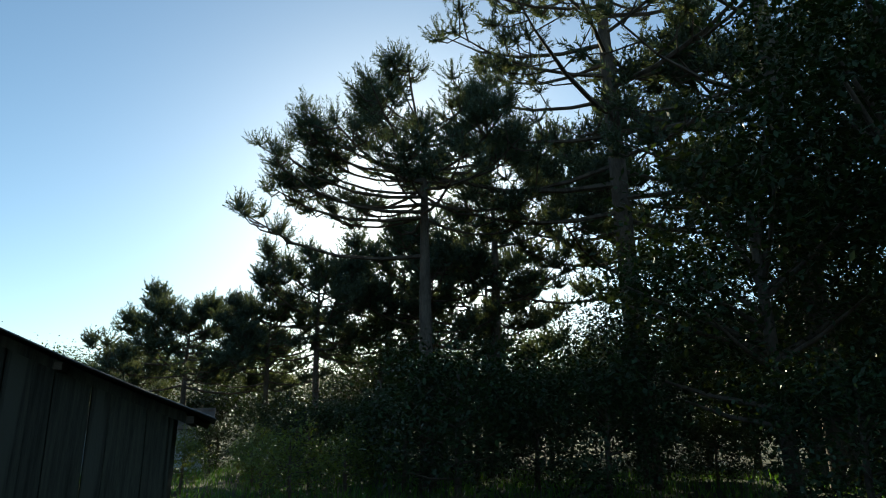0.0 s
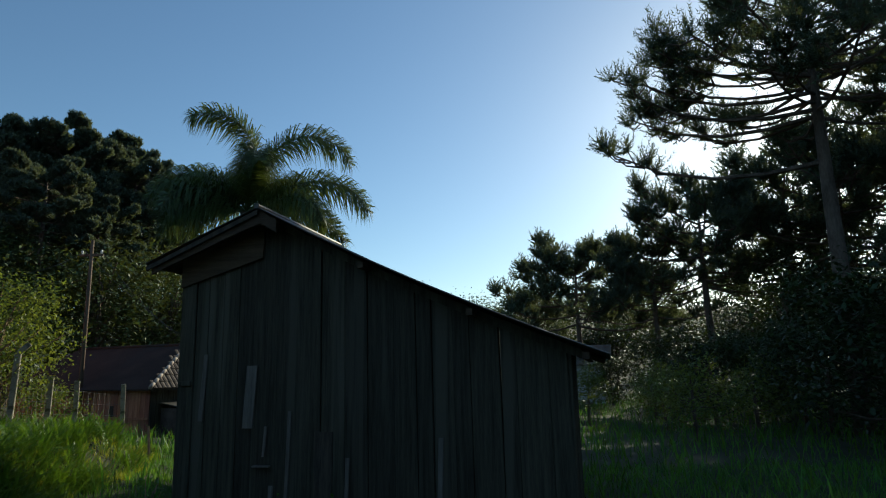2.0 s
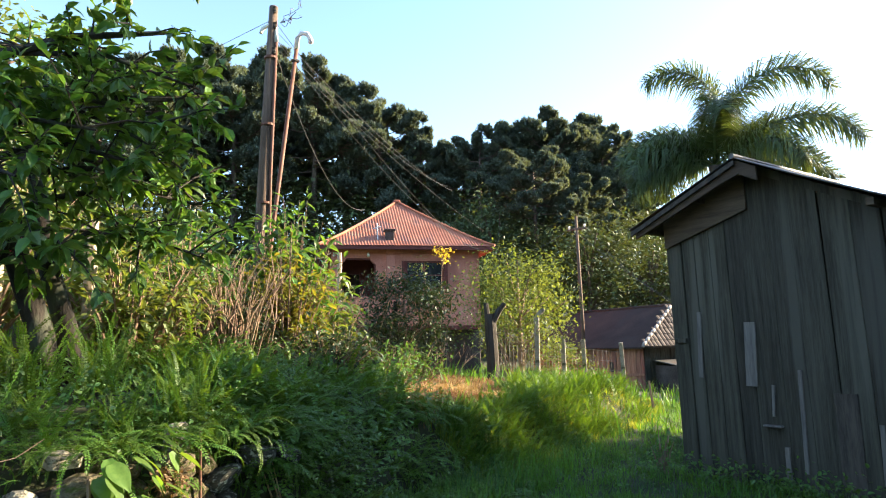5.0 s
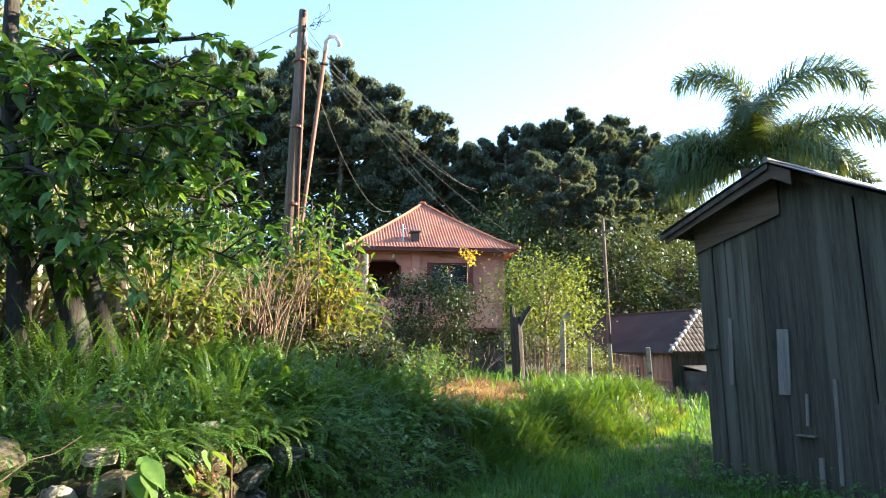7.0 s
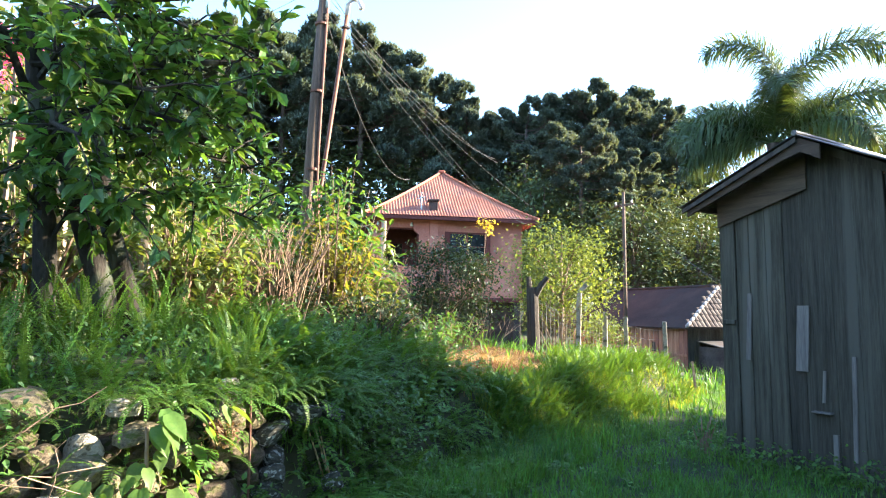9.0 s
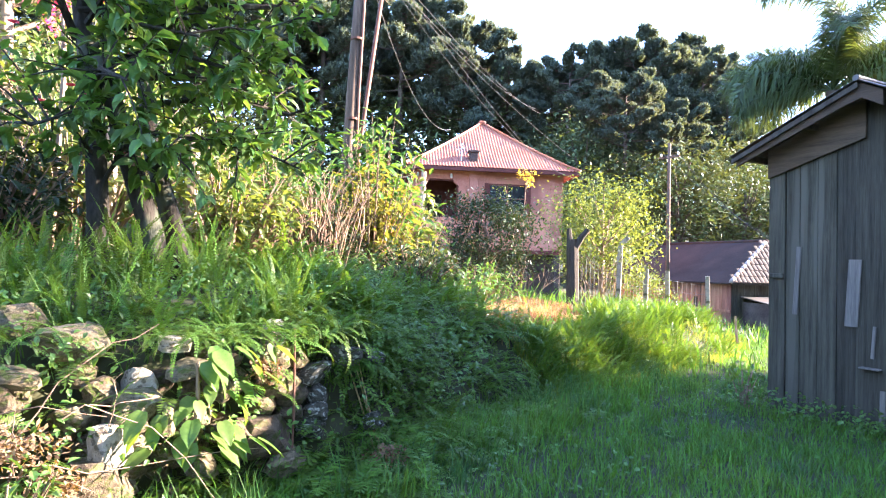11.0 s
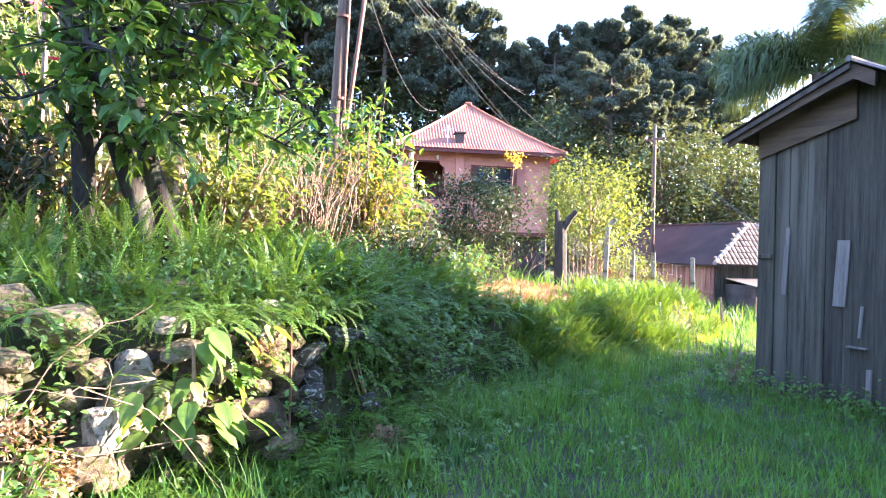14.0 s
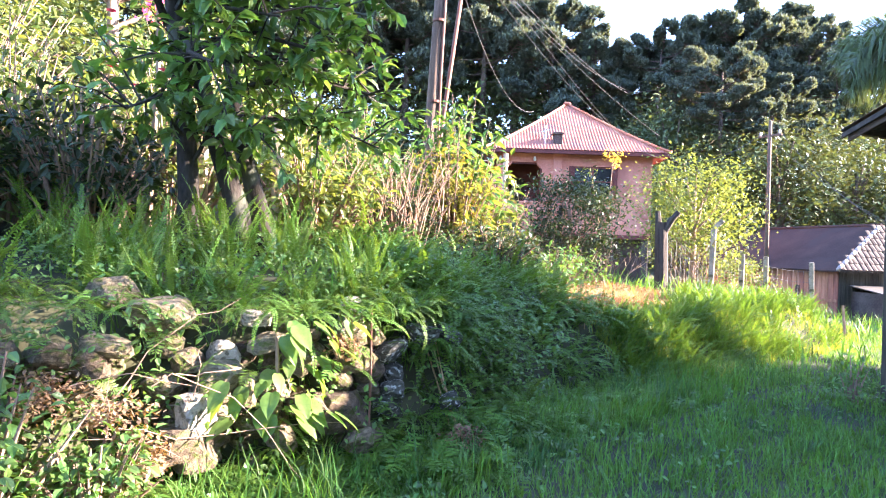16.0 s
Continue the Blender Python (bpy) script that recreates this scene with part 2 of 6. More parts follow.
# ---------------------------------------------------------------- mesh helpers
class Shape:
    """Gathers corners and faces for one mesh."""

    def __init__(self):
        self.v, self.f = [], []

    def add(self, verts, faces):
        k = len(self.v)
        self.v.extend(tuple(p) for p in verts)
        self.f.extend(tuple(i + k for i in f) for f in faces)

    def box(self, lo, hi, m=None, bevel=0.0):
        (a, b, c), (d, e, f) = lo, hi
        if bevel:
            g = bevel
            pts = []
            for z, i in ((c, g), (c + g, 0), (f - g, 0), (f, g)):
                x0, x1, y0, y1 = a + i, d - i, b + i, e - i
                h = g if i == 0 else g * 0.4
                pts += [(x0 + h, y0, z), (x1 - h, y0, z), (x1, y0 + h, z), (x1, y1 - h, z), (x1 - h, y1, z), (x0 + h, y1, z), (x0, y1 - h, z), (x0, y0 + h, z)]
            fs = [tuple(range(7, -1, -1)), tuple(range(24, 32))]
            fs += [(r * 8 + i, r * 8 + (i + 1) % 8, r * 8 + 8 + (i + 1) % 8, r * 8 + 8 + i) for r in range(3) for i in range(8)]
        else:
            pts = [(a, b, c), (d, b, c), (d, e, c), (a, e, c), (a, b, f), (d, b, f), (d, e, f), (a, e, f)]
            fs = [(3, 2, 1, 0), (4, 5, 6, 7), (0, 1, 5, 4), (1, 2, 6, 5), (2, 3, 7, 6), (3, 0, 4, 7)]
        self.add([m @ Vector(p) for p in pts] if m else pts, fs)
        return self

    def tube(self, pts, radii, sides=6, cap=True):
        pts = [Vector(p) for p in pts]
        vs, fs = [], []
        for i, p in enumerate(pts):
            t = (pts[min(i + 1, len(pts) - 1)] - pts[max(i - 1, 0)]).normalized()
            u = t.cross(Vector((0, 0, 1)) if abs(t.z) < 0.95 else Vector((0, 1, 0))).normalized()
            w = t.cross(u)
            r = radii[i] if isinstance(radii, (list, tuple)) else radii
            for k in range(sides):
                a = 2 * math.pi * k / sides
                vs.append(p + (u * math.cos(a) + w * math.sin(a)) * r)
        for i in range(len(pts) - 1):
            for k in range(sides):
                k2 = (k + 1) % sides
                fs.append((i * sides + k, i * sides + k2, (i + 1) * sides + k2, (i + 1) * sides + k))
        if cap:
            fs.append(tuple(range(sides - 1, -1, -1)))
            n = (len(pts) - 1) * sides
            fs.append(tuple(range(n, n + sides)))
        self.add(vs, fs)
        return self

    def leaf(self, base, way, up, length, width, fold=0.25):
        """A pointed leaf, folded along its midrib, drooping at the tip."""
        way = Vector(way).normalized()
        side = way.cross(Vector(up))
        side = side.normalized() if side.length > 1e-4 else Vector((1, 0, 0))
        nor = side.cross(way)
        b = Vector(base)
        w = width / 2
        mid1, mid2, tip = b + way * length * 0.35, b + way * length * 0.7 - nor * length * 0.05, b + way * length - nor * length * 0.18
        e = nor * w * fold * 2
        self.add([b, mid1 + side * w + e, mid1, mid1 - side * w + e, mid2 + side * w * 0.75 + e * 0.7, mid2, mid2 - side * w * 0.75 + e * 0.7, tip],
                 [(0, 2, 1), (0, 3, 2), (1, 2, 5, 4), (2, 3, 6, 5), (4, 5, 7), (5, 6, 7)])

    def small_leaf(self, base, way, up, length, width):
        way = Vector(way).normalized()
        side = way.cross(Vector(up))
        side = side.normalized() * width / 2 if side.length > 1e-4 else Vector((width / 2, 0, 0))
        b = Vector(base)
        m = b + way * length * 0.5
        self.add([b, m + side, b + way * length, m - side], [(0, 1, 2, 3)])

    def mesh(self, name, mat, smooth=False):
        me = bpy.data.meshes.new(name)
        me.from_pydata(self.v, [], self.f)
        me.materials.append(mat)
        if smooth:
            me.polygons.foreach_set("use_smooth", [True] * len(me.polygons))
        me.update()
        return me


def part(name, shape, mat, parent, label="", smooth=False, m=None, kind=""):
    ob = new(name, shape if isinstance(shape, bpy.types.Mesh) else shape.mesh(name, mat, smooth))
    ob.parent = parent
    if m is not None:
        ob.matrix_basis = m
    return tagged(ob, label=label, kind=kind)


def thing(name, m, label, category, group="", kind=""):
    ob = new(name)
    ob.empty_display_size = 0.3
    ob.matrix_basis = m
    return tagged(ob, label, category, group, kind)


def solid(name, shape, mat, m, label, category, group="", kind="", smooth=False):
    ob = new(name, shape.mesh(name, mat, smooth))
    ob.matrix_basis = m
    return tagged(ob, label, category, group, kind)


def smooth01(a):
    a = min(1.0, max(0.0, a))
    return a * a * (3 - 2 * a)


def lerp_table(rows, y):
    if y <= rows[0][0]:
        return rows[0][1]
    for (y0, a), (y1, b) in zip(rows, rows[1:]):
        if y <= y1:
            return a + (b - a) * (y - y0) / (y1 - y0)
    return rows[-1][1]


def rnd(a, b):
    return random.uniform(a, b)


# ---------------------------------------------------------------- the lie of the land
FOOT = [(-6, -3.4), (0, -3.62), (1.5, -3.7), (2.5, -3.86), (3.4, -4.2), (4.3, -4.42), (5.3, -4.68), (6.5, -4.85), (8.4, -5.25), (10.5, -5.6), (12.7, -6.3), (16, -8.5), (24, -13), (60, -30)]
BANK = [(-6, 0.95), (2.3, 0.92), (4.2, 0.88), (5.4, 0.5), (7, 0.55), (9, 0.57), (11, 0.5), (12.2, 0.12), (16, 0.0), (60, 0.0)]
WIDE = [(-6, 0.16), (2.5, 0.2), (3.1, 0.6), (4.1, 1.0), (5.2, 0.5), (9, 0.42), (11.5, 0.5), (14, 1.6), (60, 3)]
RISE = [(-6, 0.24), (4, 0.16), (6, 0.08), (10, 0.035), (14, 0.02), (60, 0.05)]


def ground_z(x, y):
    u = lerp_table(FOOT, y) - x
    z = lerp_table(BANK, y) * smooth01(u / lerp_table(WIDE, y))
    if u > 0:
        z += lerp_table(RISE, y) * min(u, 12.0)
    far = math.hypot(x, y)
    z += 0.035 * noise.noise(Vector((x * 0.9, y * 0.9, 0))) * min(1, far / 3)
    z -= 0.17 * smooth01((y - 3.5) / 5) * smooth01(-u / 1.6)
    z -= 0.3 * smooth01((y - 13) / 10) * smooth01((x + 16) / 5)
    z += 2.5 * smooth01((far - 38) / 60) + 0.11 * max(0.0, min(far, 320) - 62) * smooth01((far - 62) / 60)
    return z


def build_ground():
    n = 230
    k = 6.2
    g = [math.sinh(k * (2 * i / n - 1)) / math.sinh(k) * 900 for i in range(n + 1)]
    vs = [(-3.5 + gx, 3.5 + gy, ground_z(-3.5 + gx, 3.5 + gy)) for gy in g for gx in g]
    fs = [(j * (n + 1) + i, j * (n + 1) + i + 1, (j + 1) * (n + 1) + i + 1, (j + 1) * (n + 1) + i) for j in range(n) for i in range(n)]
    s = Shape()
    s.v, s.f = vs, fs
    ob = new("ground", s.mesh("ground", M_SOIL, True))
    tagged(ob, "dark turf and soil rising in a bank beside the grassy lane", "ground", kind="structure")


build_ground()


# ---------------------------------------------------------------- plank shed with a tin roof
def corrugated(x0, z0, x1, z1, y0, y1, period=0.09, amp=0.008, sag=0.0, thick=0.006, rows=6):
    """A corrugated sheet from the ridge (x0, z0) to the eave (x1, z1), its waves running down the slope."""
    s = Shape()
    cols = int((y1 - y0) / period * 4)
    slope = Vector((x1 - x0, z1 - z0)).normalized()
    for layer in (0, 1):
        vs = []
        for r in range(rows + 1):
            a = r / rows
            for c in range(cols + 1):
                y = y0 + (y1 - y0) * c / cols
                w = amp * math.sin(2 * math.pi * y / period) - layer * thick - sag * 4 * a * (1 - a) + 0.006 * math.sin(y * 2.3 + a * 3)
                vs.append((x0 + (x1 - x0) * a, y, z0 + (z1 - z0) * a + w))
        n = cols + 1
        fs = [(r * n + c, r * n + c + 1, (r + 1) * n + c + 1, (r + 1) * n + c) for r in range(rows) for c in range(cols)]
        s.add(vs, fs if layer == 0 else [f[::-1] for f in fs])
    n = (rows + 1) * (cols + 1)
    edge = [r * (cols + 1) for r in range(rows + 1)]
    s.f += [(a, b, b + n, a + n) for a, b in zip(edge, edge[1:])]
    edge = [rows * (cols + 1) + c for c in range(cols + 1)]
    s.f += [(b, a, a + n, b + n) for a, b in zip(edge, edge[1:])]
    return s


RIDGE_X, RIDGE_Z, EAVE_L, EAVE_R = 1.07, 3.26, (-0.27, 2.72), (4.56, 1.64)
SHED_W, SHED_D = 4.2, 1.5


def shed_top(x):
    """Height of the underside of the shed's roof over x."""
    if x < RIDGE_X:
        return EAVE_L[1] + (RIDGE_Z - EAVE_L[1]) * (x - EAVE_L[0]) / (RIDGE_X - EAVE_L[0]) - 0.05
    a = (x - RIDGE_X) / (EAVE_R[0] - RIDGE_X)
    return RIDGE_Z + (EAVE_R[1] - RIDGE_Z) * a - 0.05 - 0.08 * 4 * a * (1 - a)


def plank(x0, x1, z0, top, lean=0.0, thick=0.024, y=0.0, notch=0.0):
    s = Shape()
    g = 0.004
    t0, t1 = top(x0), top(x1)
    dx = lean * 0.5 * (t0 + t1)
    pts = []
    for yy, i in ((y, g), (y + 0.005, 0), (y + thick, 0)):
        pts += [(x0 + i, yy, z0), (x1 - i, yy, z0 + notch), (x1 - i + dx, yy, t1), (x0 + i + dx, yy, t0)]
    s.add(pts, [(0, 1, 2, 3), (0, 4, 5, 1), (1, 5, 6, 2), (2, 6, 7, 3), (3, 7, 4, 0), (4, 8, 9, 5), (5, 9, 10, 6), (6, 10, 11, 7), (7, 11, 8, 4), (11, 10, 9, 8)])
    return s


def build_shed():
    rng = random.Random(4)
    shed = thing("plank_shed", pose(-3.465, 7.73, -0.16, 0, 0, -11) @ Matrix.Scale(1.11, 4), "dark weathered plank shed with a tin roof on the grass", "shed")
    lean = -0.012
    x = 0.0
    while x < SHED_W - 0.05:
        w = min(rng.uniform(0.15, 0.31), SHED_W - x)
        z0 = -0.12 + rng.choice((0, 0, 0.0, 0.05, 0.11))
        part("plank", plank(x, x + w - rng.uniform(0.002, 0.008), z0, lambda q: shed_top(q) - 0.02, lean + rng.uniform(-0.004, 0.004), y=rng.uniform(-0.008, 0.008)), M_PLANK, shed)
        x += w
    for x0, x1, z0, z1 in ((0.27, 0.32, 1.05, 1.75), (0.8, 0.92, 0.98, 1.62), (1.04, 1.07, 0.7, 1.0), (1.3, 1.34, 0.2, 1.15), (1.12, 1.17, -0.1, 0.42), (1.95, 1.99, 0.2, 0.7), (2.9, 2.95, 0.35, 0.9)):
        part("patch_board", plank(x0, x1, z0, lambda q, z=z1: z, 0.02, 0.016, y=-0.03), M_PALEPLANK, shed, "bleached pale batten")
    part("sill_board", Shape().box((0.96, -0.08, 0.6), (1.14, -0.008, 0.618), bevel=0.006), M_PALEPLANK, shed, "small bleached ledge")
    part("latch_bar", Shape().box((0.02, -0.05, 1.42), (0.16, -0.012, 1.47), bevel=0.006), M_PLANK, shed)
    # hatch-like slot left by a missing board: its unlit depth is painted as a dark board
    part("patch_board", plank(1.62, 1.82, 0.0, lambda q: 0.95, 0.0, 0.018, y=-0.028), M_DARKPOST, shed, "dark board in place of the unlit slot of a missing board")
    # side and back walls
    for name, s in (("left", None), ("right", None), ("back", None)):
        y, n = 0.03, 0
        if name == "back":
            xx = 0.02
            while xx < SHED_W - 0.05:
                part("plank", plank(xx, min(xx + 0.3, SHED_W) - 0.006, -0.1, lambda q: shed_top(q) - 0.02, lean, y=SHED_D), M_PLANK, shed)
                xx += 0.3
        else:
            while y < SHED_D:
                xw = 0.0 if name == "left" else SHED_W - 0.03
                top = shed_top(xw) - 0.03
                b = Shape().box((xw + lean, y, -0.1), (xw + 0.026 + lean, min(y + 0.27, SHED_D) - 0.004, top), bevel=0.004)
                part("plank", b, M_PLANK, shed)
                y += 0.27
    part("roof_sheet", corrugated(RIDGE_X, RIDGE_Z, EAVE_L[0], EAVE_L[1], -0.36, SHED_D + 0.3), M_TIN, shed, "grey corrugated tin sheet", smooth=True)
    part("roof_sheet", corrugated(RIDGE_X, RIDGE_Z, EAVE_R[0], EAVE_R[1], -0.36, SHED_D + 0.3, sag=0.075), M_TIN, shed, "sagging grey corrugated tin sheet", smooth=True)
    part("ridge_cap", Shape().tube([(RIDGE_X, -0.37, RIDGE_Z + 0.005), (RIDGE_X, SHED_D + 0.3, RIDGE_Z + 0.005)], 0.03, 8), M_TIN, shed)
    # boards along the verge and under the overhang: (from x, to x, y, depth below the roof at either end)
    # the strip at y -0.35 puts the backlit roof edge's shade into its colour
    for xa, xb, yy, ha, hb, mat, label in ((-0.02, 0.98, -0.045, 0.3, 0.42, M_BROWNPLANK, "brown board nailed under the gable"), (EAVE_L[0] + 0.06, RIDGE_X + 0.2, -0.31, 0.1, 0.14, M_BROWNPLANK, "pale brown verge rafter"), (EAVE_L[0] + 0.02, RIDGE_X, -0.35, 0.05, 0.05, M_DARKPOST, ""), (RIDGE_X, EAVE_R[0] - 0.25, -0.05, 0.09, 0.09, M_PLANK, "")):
        s = Shape()
        n = 8
        for layer in (0, 1):
            vs = []
            for i in range(n + 1):
                xx = xa + (xb - xa) * i / n
                zt = shed_top(xx) + 0.02
                vs += [(xx, yy + layer * 0.024, zt), (xx, yy + layer * 0.024, zt - ha - (hb - ha) * i / n)]
            s.add(vs, [(2 * i, 2 * i + 1, 2 * i + 3, 2 * i + 2) if layer == 0 else (2 * i + 2, 2 * i + 3, 2 * i + 1, 2 * i) for i in range(n)])
        k = 2 * (n + 1)
        s.f += [(2 * i + 1, 2 * i + 1 + k, 2 * i + 3 + k, 2 * i + 3) for i in range(n)] + [(2 * i + 2, 2 * i + 2 + k, 2 * i + k, 2 * i) for i in range(n)] + [(0, k, k + 1, 1), (2 * n + 1, 2 * n + 1 + k, 2 * n + k, 2 * n)]
        part("verge_board", s, mat, shed, label)
    for yy in (0.5, 1.2):
        for xa, xb in ((EAVE_L[0] + 0.04, RIDGE_X), (RIDGE_X, EAVE_R[0] - 0.05)):
            part("rafter", Shape().tube([(xa, yy, shed_top(xa) - 0.0), (0.5 * (xa + xb), yy, shed_top(0.5 * (xa + xb))), (xb, yy, shed_top(xb))], 0.035, 4), M_BROWNPLANK, shed)
    for xx in (-0.12, 0.5, 2.2, 3.3, 4.35):
        part("purlin", Shape().box((xx - 0.03, -0.28, shed_top(xx) - 0.06), (xx + 0.03, SHED_D + 0.25, shed_top(xx) + 0.0)), M_BROWNPLANK, shed)
    for xx, w in ((0.0, 0.05), (SHED_W - 0.06, 0.05)):
        part("corner_post", Shape().box((xx + lean, 0.03, -0.15), (xx + lean + 0.08, 0.11, shed_top(xx + 0.04) - 0.05), bevel=0.01), M_PLANK, shed)


build_shed()


# ---------------------------------------------------------------- pink house on the slope
def wall_with_holes(x0, x1, z0, z1, y0, y1, holes):
    """A wall along x, pierced by rectangular holes (x0, x1, z0, z1), with real reveals; one closed skin."""
    s = Shape()
    xs = sorted({x0, x1, *[h[0] for h in holes], *[h[1] for h in holes]})
    zs = sorted({z0, z1, *[h[2] for h in holes], *[h[3] for h in holes]})
    index = {}

    def corner(i, k, y):
        key = (i, k, y)
        if key not in index:
            index[key] = len(s.v)
            s.v.append((xs[i], y, zs[k]))
        return index[key]

    def full(i, k):
        if not (0 <= i < len(xs) - 1 and 0 <= k < len(zs) - 1):
            return False
        cx, cz = (xs[i] + xs[i + 1]) / 2, (zs[k] + zs[k + 1]) / 2
        return not any(h[0] < cx < h[1] and h[2] < cz < h[3] for h in holes)
    for i in range(len(xs) - 1):
        for k in range(len(zs) - 1):
            if not full(i, k):
                continue
            s.f.append((corner(i, k, y0), corner(i + 1, k, y0), corner(i + 1, k + 1, y0), corner(i, k + 1, y0)))
            s.f.append((corner(i, k + 1, y1), corner(i + 1, k + 1, y1), corner(i + 1, k, y1), corner(i, k, y1)))
            for di, dk, a, b in ((-1, 0, (0, 1), (0, 0)), (1, 0, (1, 0), (1, 1)), (0, -1, (0, 0), (1, 0)), (0, 1, (1, 1), (0, 1))):
                if not full(i + di, k + dk):
                    s.f.append((corner(i + a[0], k + a[1], y0), corner(i + a[0], k + a[1], y1), corner(i + b[0], k + b[1], y1), corner(i + b[0], k + b[1], y0)))
    return s


HW, EAVE, APEX, FLOOR_Z = 7.2, 5.44, 8.04, 2.2


def hip_face(k):
    """One triangular face of the hipped roof, corrugated down the slope, bell-cast at the eave; turned k quarter turns."""
    s = Shape()
    period, rows = 0.121, 7
    cols = int(HW / period * 4)
    c0 = HW / 2
    vs, fs = [], []
    for c in range(cols + 1):
        x = HW * c / cols
        reach = min(x, HW - x)
        for r in range(rows + 1):
            d = reach * r / rows
            a = d / c0
            z = EAVE + (APEX - EAVE) * (a ** 1.12) + 0.02 * math.sin(2 * math.pi * x / period)
            p = Vector((x - c0, d - c0, z))
            ang = k * math.pi / 2
            vs.append((p.x * math.cos(ang) - p.y * math.sin(ang) + c0, p.x * math.sin(ang) + p.y * math.cos(ang) + c0, p.z))
    n = rows + 1
    fs = [(c * n + r, (c + 1) * n + r, (c + 1) * n + r + 1, c * n + r + 1) for c in range(cols) for r in range(rows)]
    s.add(vs, fs)
    return s


def build_house():
    h = thing("pink_house", pose(-20.53, 13.89, 0, 0, 0, 56.9), "pink limewashed house with a faded red corrugated hipped roof", "house")
    a, b = 0.55, HW - 0.55
    holes = [(0.86, 2.3, 3.42, 4.98), (3.52, 5.12, 3.7, 4.88)]
    part("front_wall", wall_with_holes(a, b, FLOOR_Z, EAVE, a, a + 0.2, holes), M_PINKWALL, h)
    part("side_wall", Shape().box((a, a + 0.2, FLOOR_Z), (a + 0.2, b - 0.2, EAVE)), M_PINKWALL, h)
    part("side_wall", Shape().box((b - 0.2, a + 0.2, FLOOR_Z), (b, b - 0.2, EAVE)), M_PINKWALL, h)
    part("back_wall", Shape().box((a, b - 0.2, FLOOR_Z), (b, b, EAVE)), M_PINKWALL, h)
    part("floor_slab", Shape().box((a - 0.05, a - 0.05, FLOOR_Z - 0.16), (b + 0.05, b + 0.05, FLOOR_Z)), M_MAROON, h, "dark maroon floor edge")
    part("undercroft_wall", Shape().box((a + 0.35, a + 0.6, -0.3), (b - 0.1, b - 0.1, FLOOR_Z - 0.16)), M_UNDER, h, "dark stone undercroft")
    for xx in (a + 0.05, 2.9, 5.0, b - 0.3):
        part("pier", Shape().box((xx, a + 0.05, -0.3), (xx + 0.26, a + 0.31, FLOOR_Z - 0.16), bevel=0.02), M_UNDER, h)
    part("pilaster", Shape().box((2.72, a - 0.14, FLOOR_Z + 0.75), (3.06, a, EAVE - 0.05), bevel=0.01), M_PINKWALL, h, "pink chimney breast")
    part("ledge", Shape().box((2.3, a - 0.06, 3.86), (2.72, a, 3.94), bevel=0.01), M_PINKWALL, h)
    # porch
    part("porch_back", wall_with_holes(a + 0.2, 2.62, FLOOR_Z, EAVE, 2.2, 2.32, [(1.1, 1.75, FLOOR_Z + 0.02, 4.5)]), M_MAROON, h, "shaded maroon porch wall")
    part("porch_side", Shape().box((2.5, a + 0.2, FLOOR_Z), (2.62, 2.2, EAVE)), M_MAROON, h)
    part("porch_door", Shape().box((1.1, 2.24, FLOOR_Z + 0.02), (1.75, 2.28, 4.5), bevel=0.01), M_DARKPOST, h, "dark plank door")
    for x0, sx in ((0.86, 1), (2.3, -1)):
        s = Shape()
        pts = [(x0, 4.98), (x0 + sx * 0.24, 4.98), (x0 + sx * 0.18, 4.86), (x0, 4.72)]
        s.add([(x, a - 0.004, z) for x, z in pts] + [(x, a + 0.2, z) for x, z in pts], [(0, 1, 2, 3), (7, 6, 5, 4), (1, 5, 6, 2), (2, 6, 7, 3), (0, 4, 5, 1), (3, 7, 4, 0)])
        part("arch_corner", s, M_PINKWALL, h)
    part("porch_rail", Shape().box((0.8, a - 0.05, 3.34), (2.36, a + 0.24, 3.42), bevel=0.012), M_PINKWALL, h)
    part("porch_lining", wall_with_holes(0.86, 2.3, 3.42, 4.98, a + 0.06, a + 0.14, [(0.93, 2.23, 3.42, 4.92)]), M_MAROON, h)
    # window
    w = part("window", wall_with_holes(3.52, 5.12, 3.7, 4.88, a + 0.04, a + 0.12, [(3.6, 4.28, 3.78, 4.81), (4.35, 5.04, 3.78, 4.81)]), M_MAROON, h, "maroon timber window frame")
    for x0, x1 in ((3.6, 4.28), (4.35, 5.04)):
        part("pane", Shape().box((x0, a + 0.07, 3.78), (x1, a + 0.08, 4.81)), M_GLASS, w)
        part("glazing_bar", Shape().box((x0, a + 0.05, 4.27), (x1, a + 0.1, 4.31)), M_MAROON, w)
    for x0 in (3.36, 5.12):
        part("shutter", Shape().box((x0, a - 0.05, 3.7), (x0 + 0.16, a - 0.003, 4.88), bevel=0.008), M_MAROON, h, "folded maroon shutter")
    part("window_sill", Shape().box((3.44, a - 0.1, 3.6), (5.2, a + 0.06, 3.69), bevel=0.012), M_PINKWALL, h)
    # roof
    for k in range(4):
        part("roof_slope", hip_face(k), M_REDROOF, h, smooth=True)
    c0 = HW / 2
    for sx, sy in ((0, 0), (HW, 0), (0, HW), (HW, HW)):
        pts = []
        for i in range(9):
            q = i / 8
            pts.append((sx + (c0 - sx) * q, sy + (c0 - sy) * q, EAVE + (APEX - EAVE) * q ** 1.12 + 0.03))
        part("hip_cap", Shape().tube(pts, 0.06, 6), M_REDROOF, h)
    part("finial", Shape().box((c0 - 0.16, c0 - 0.16, APEX - 0.05), (c0 + 0.16, c0 + 0.16, APEX + 0.09), bevel=0.04), M_REDROOF, h)
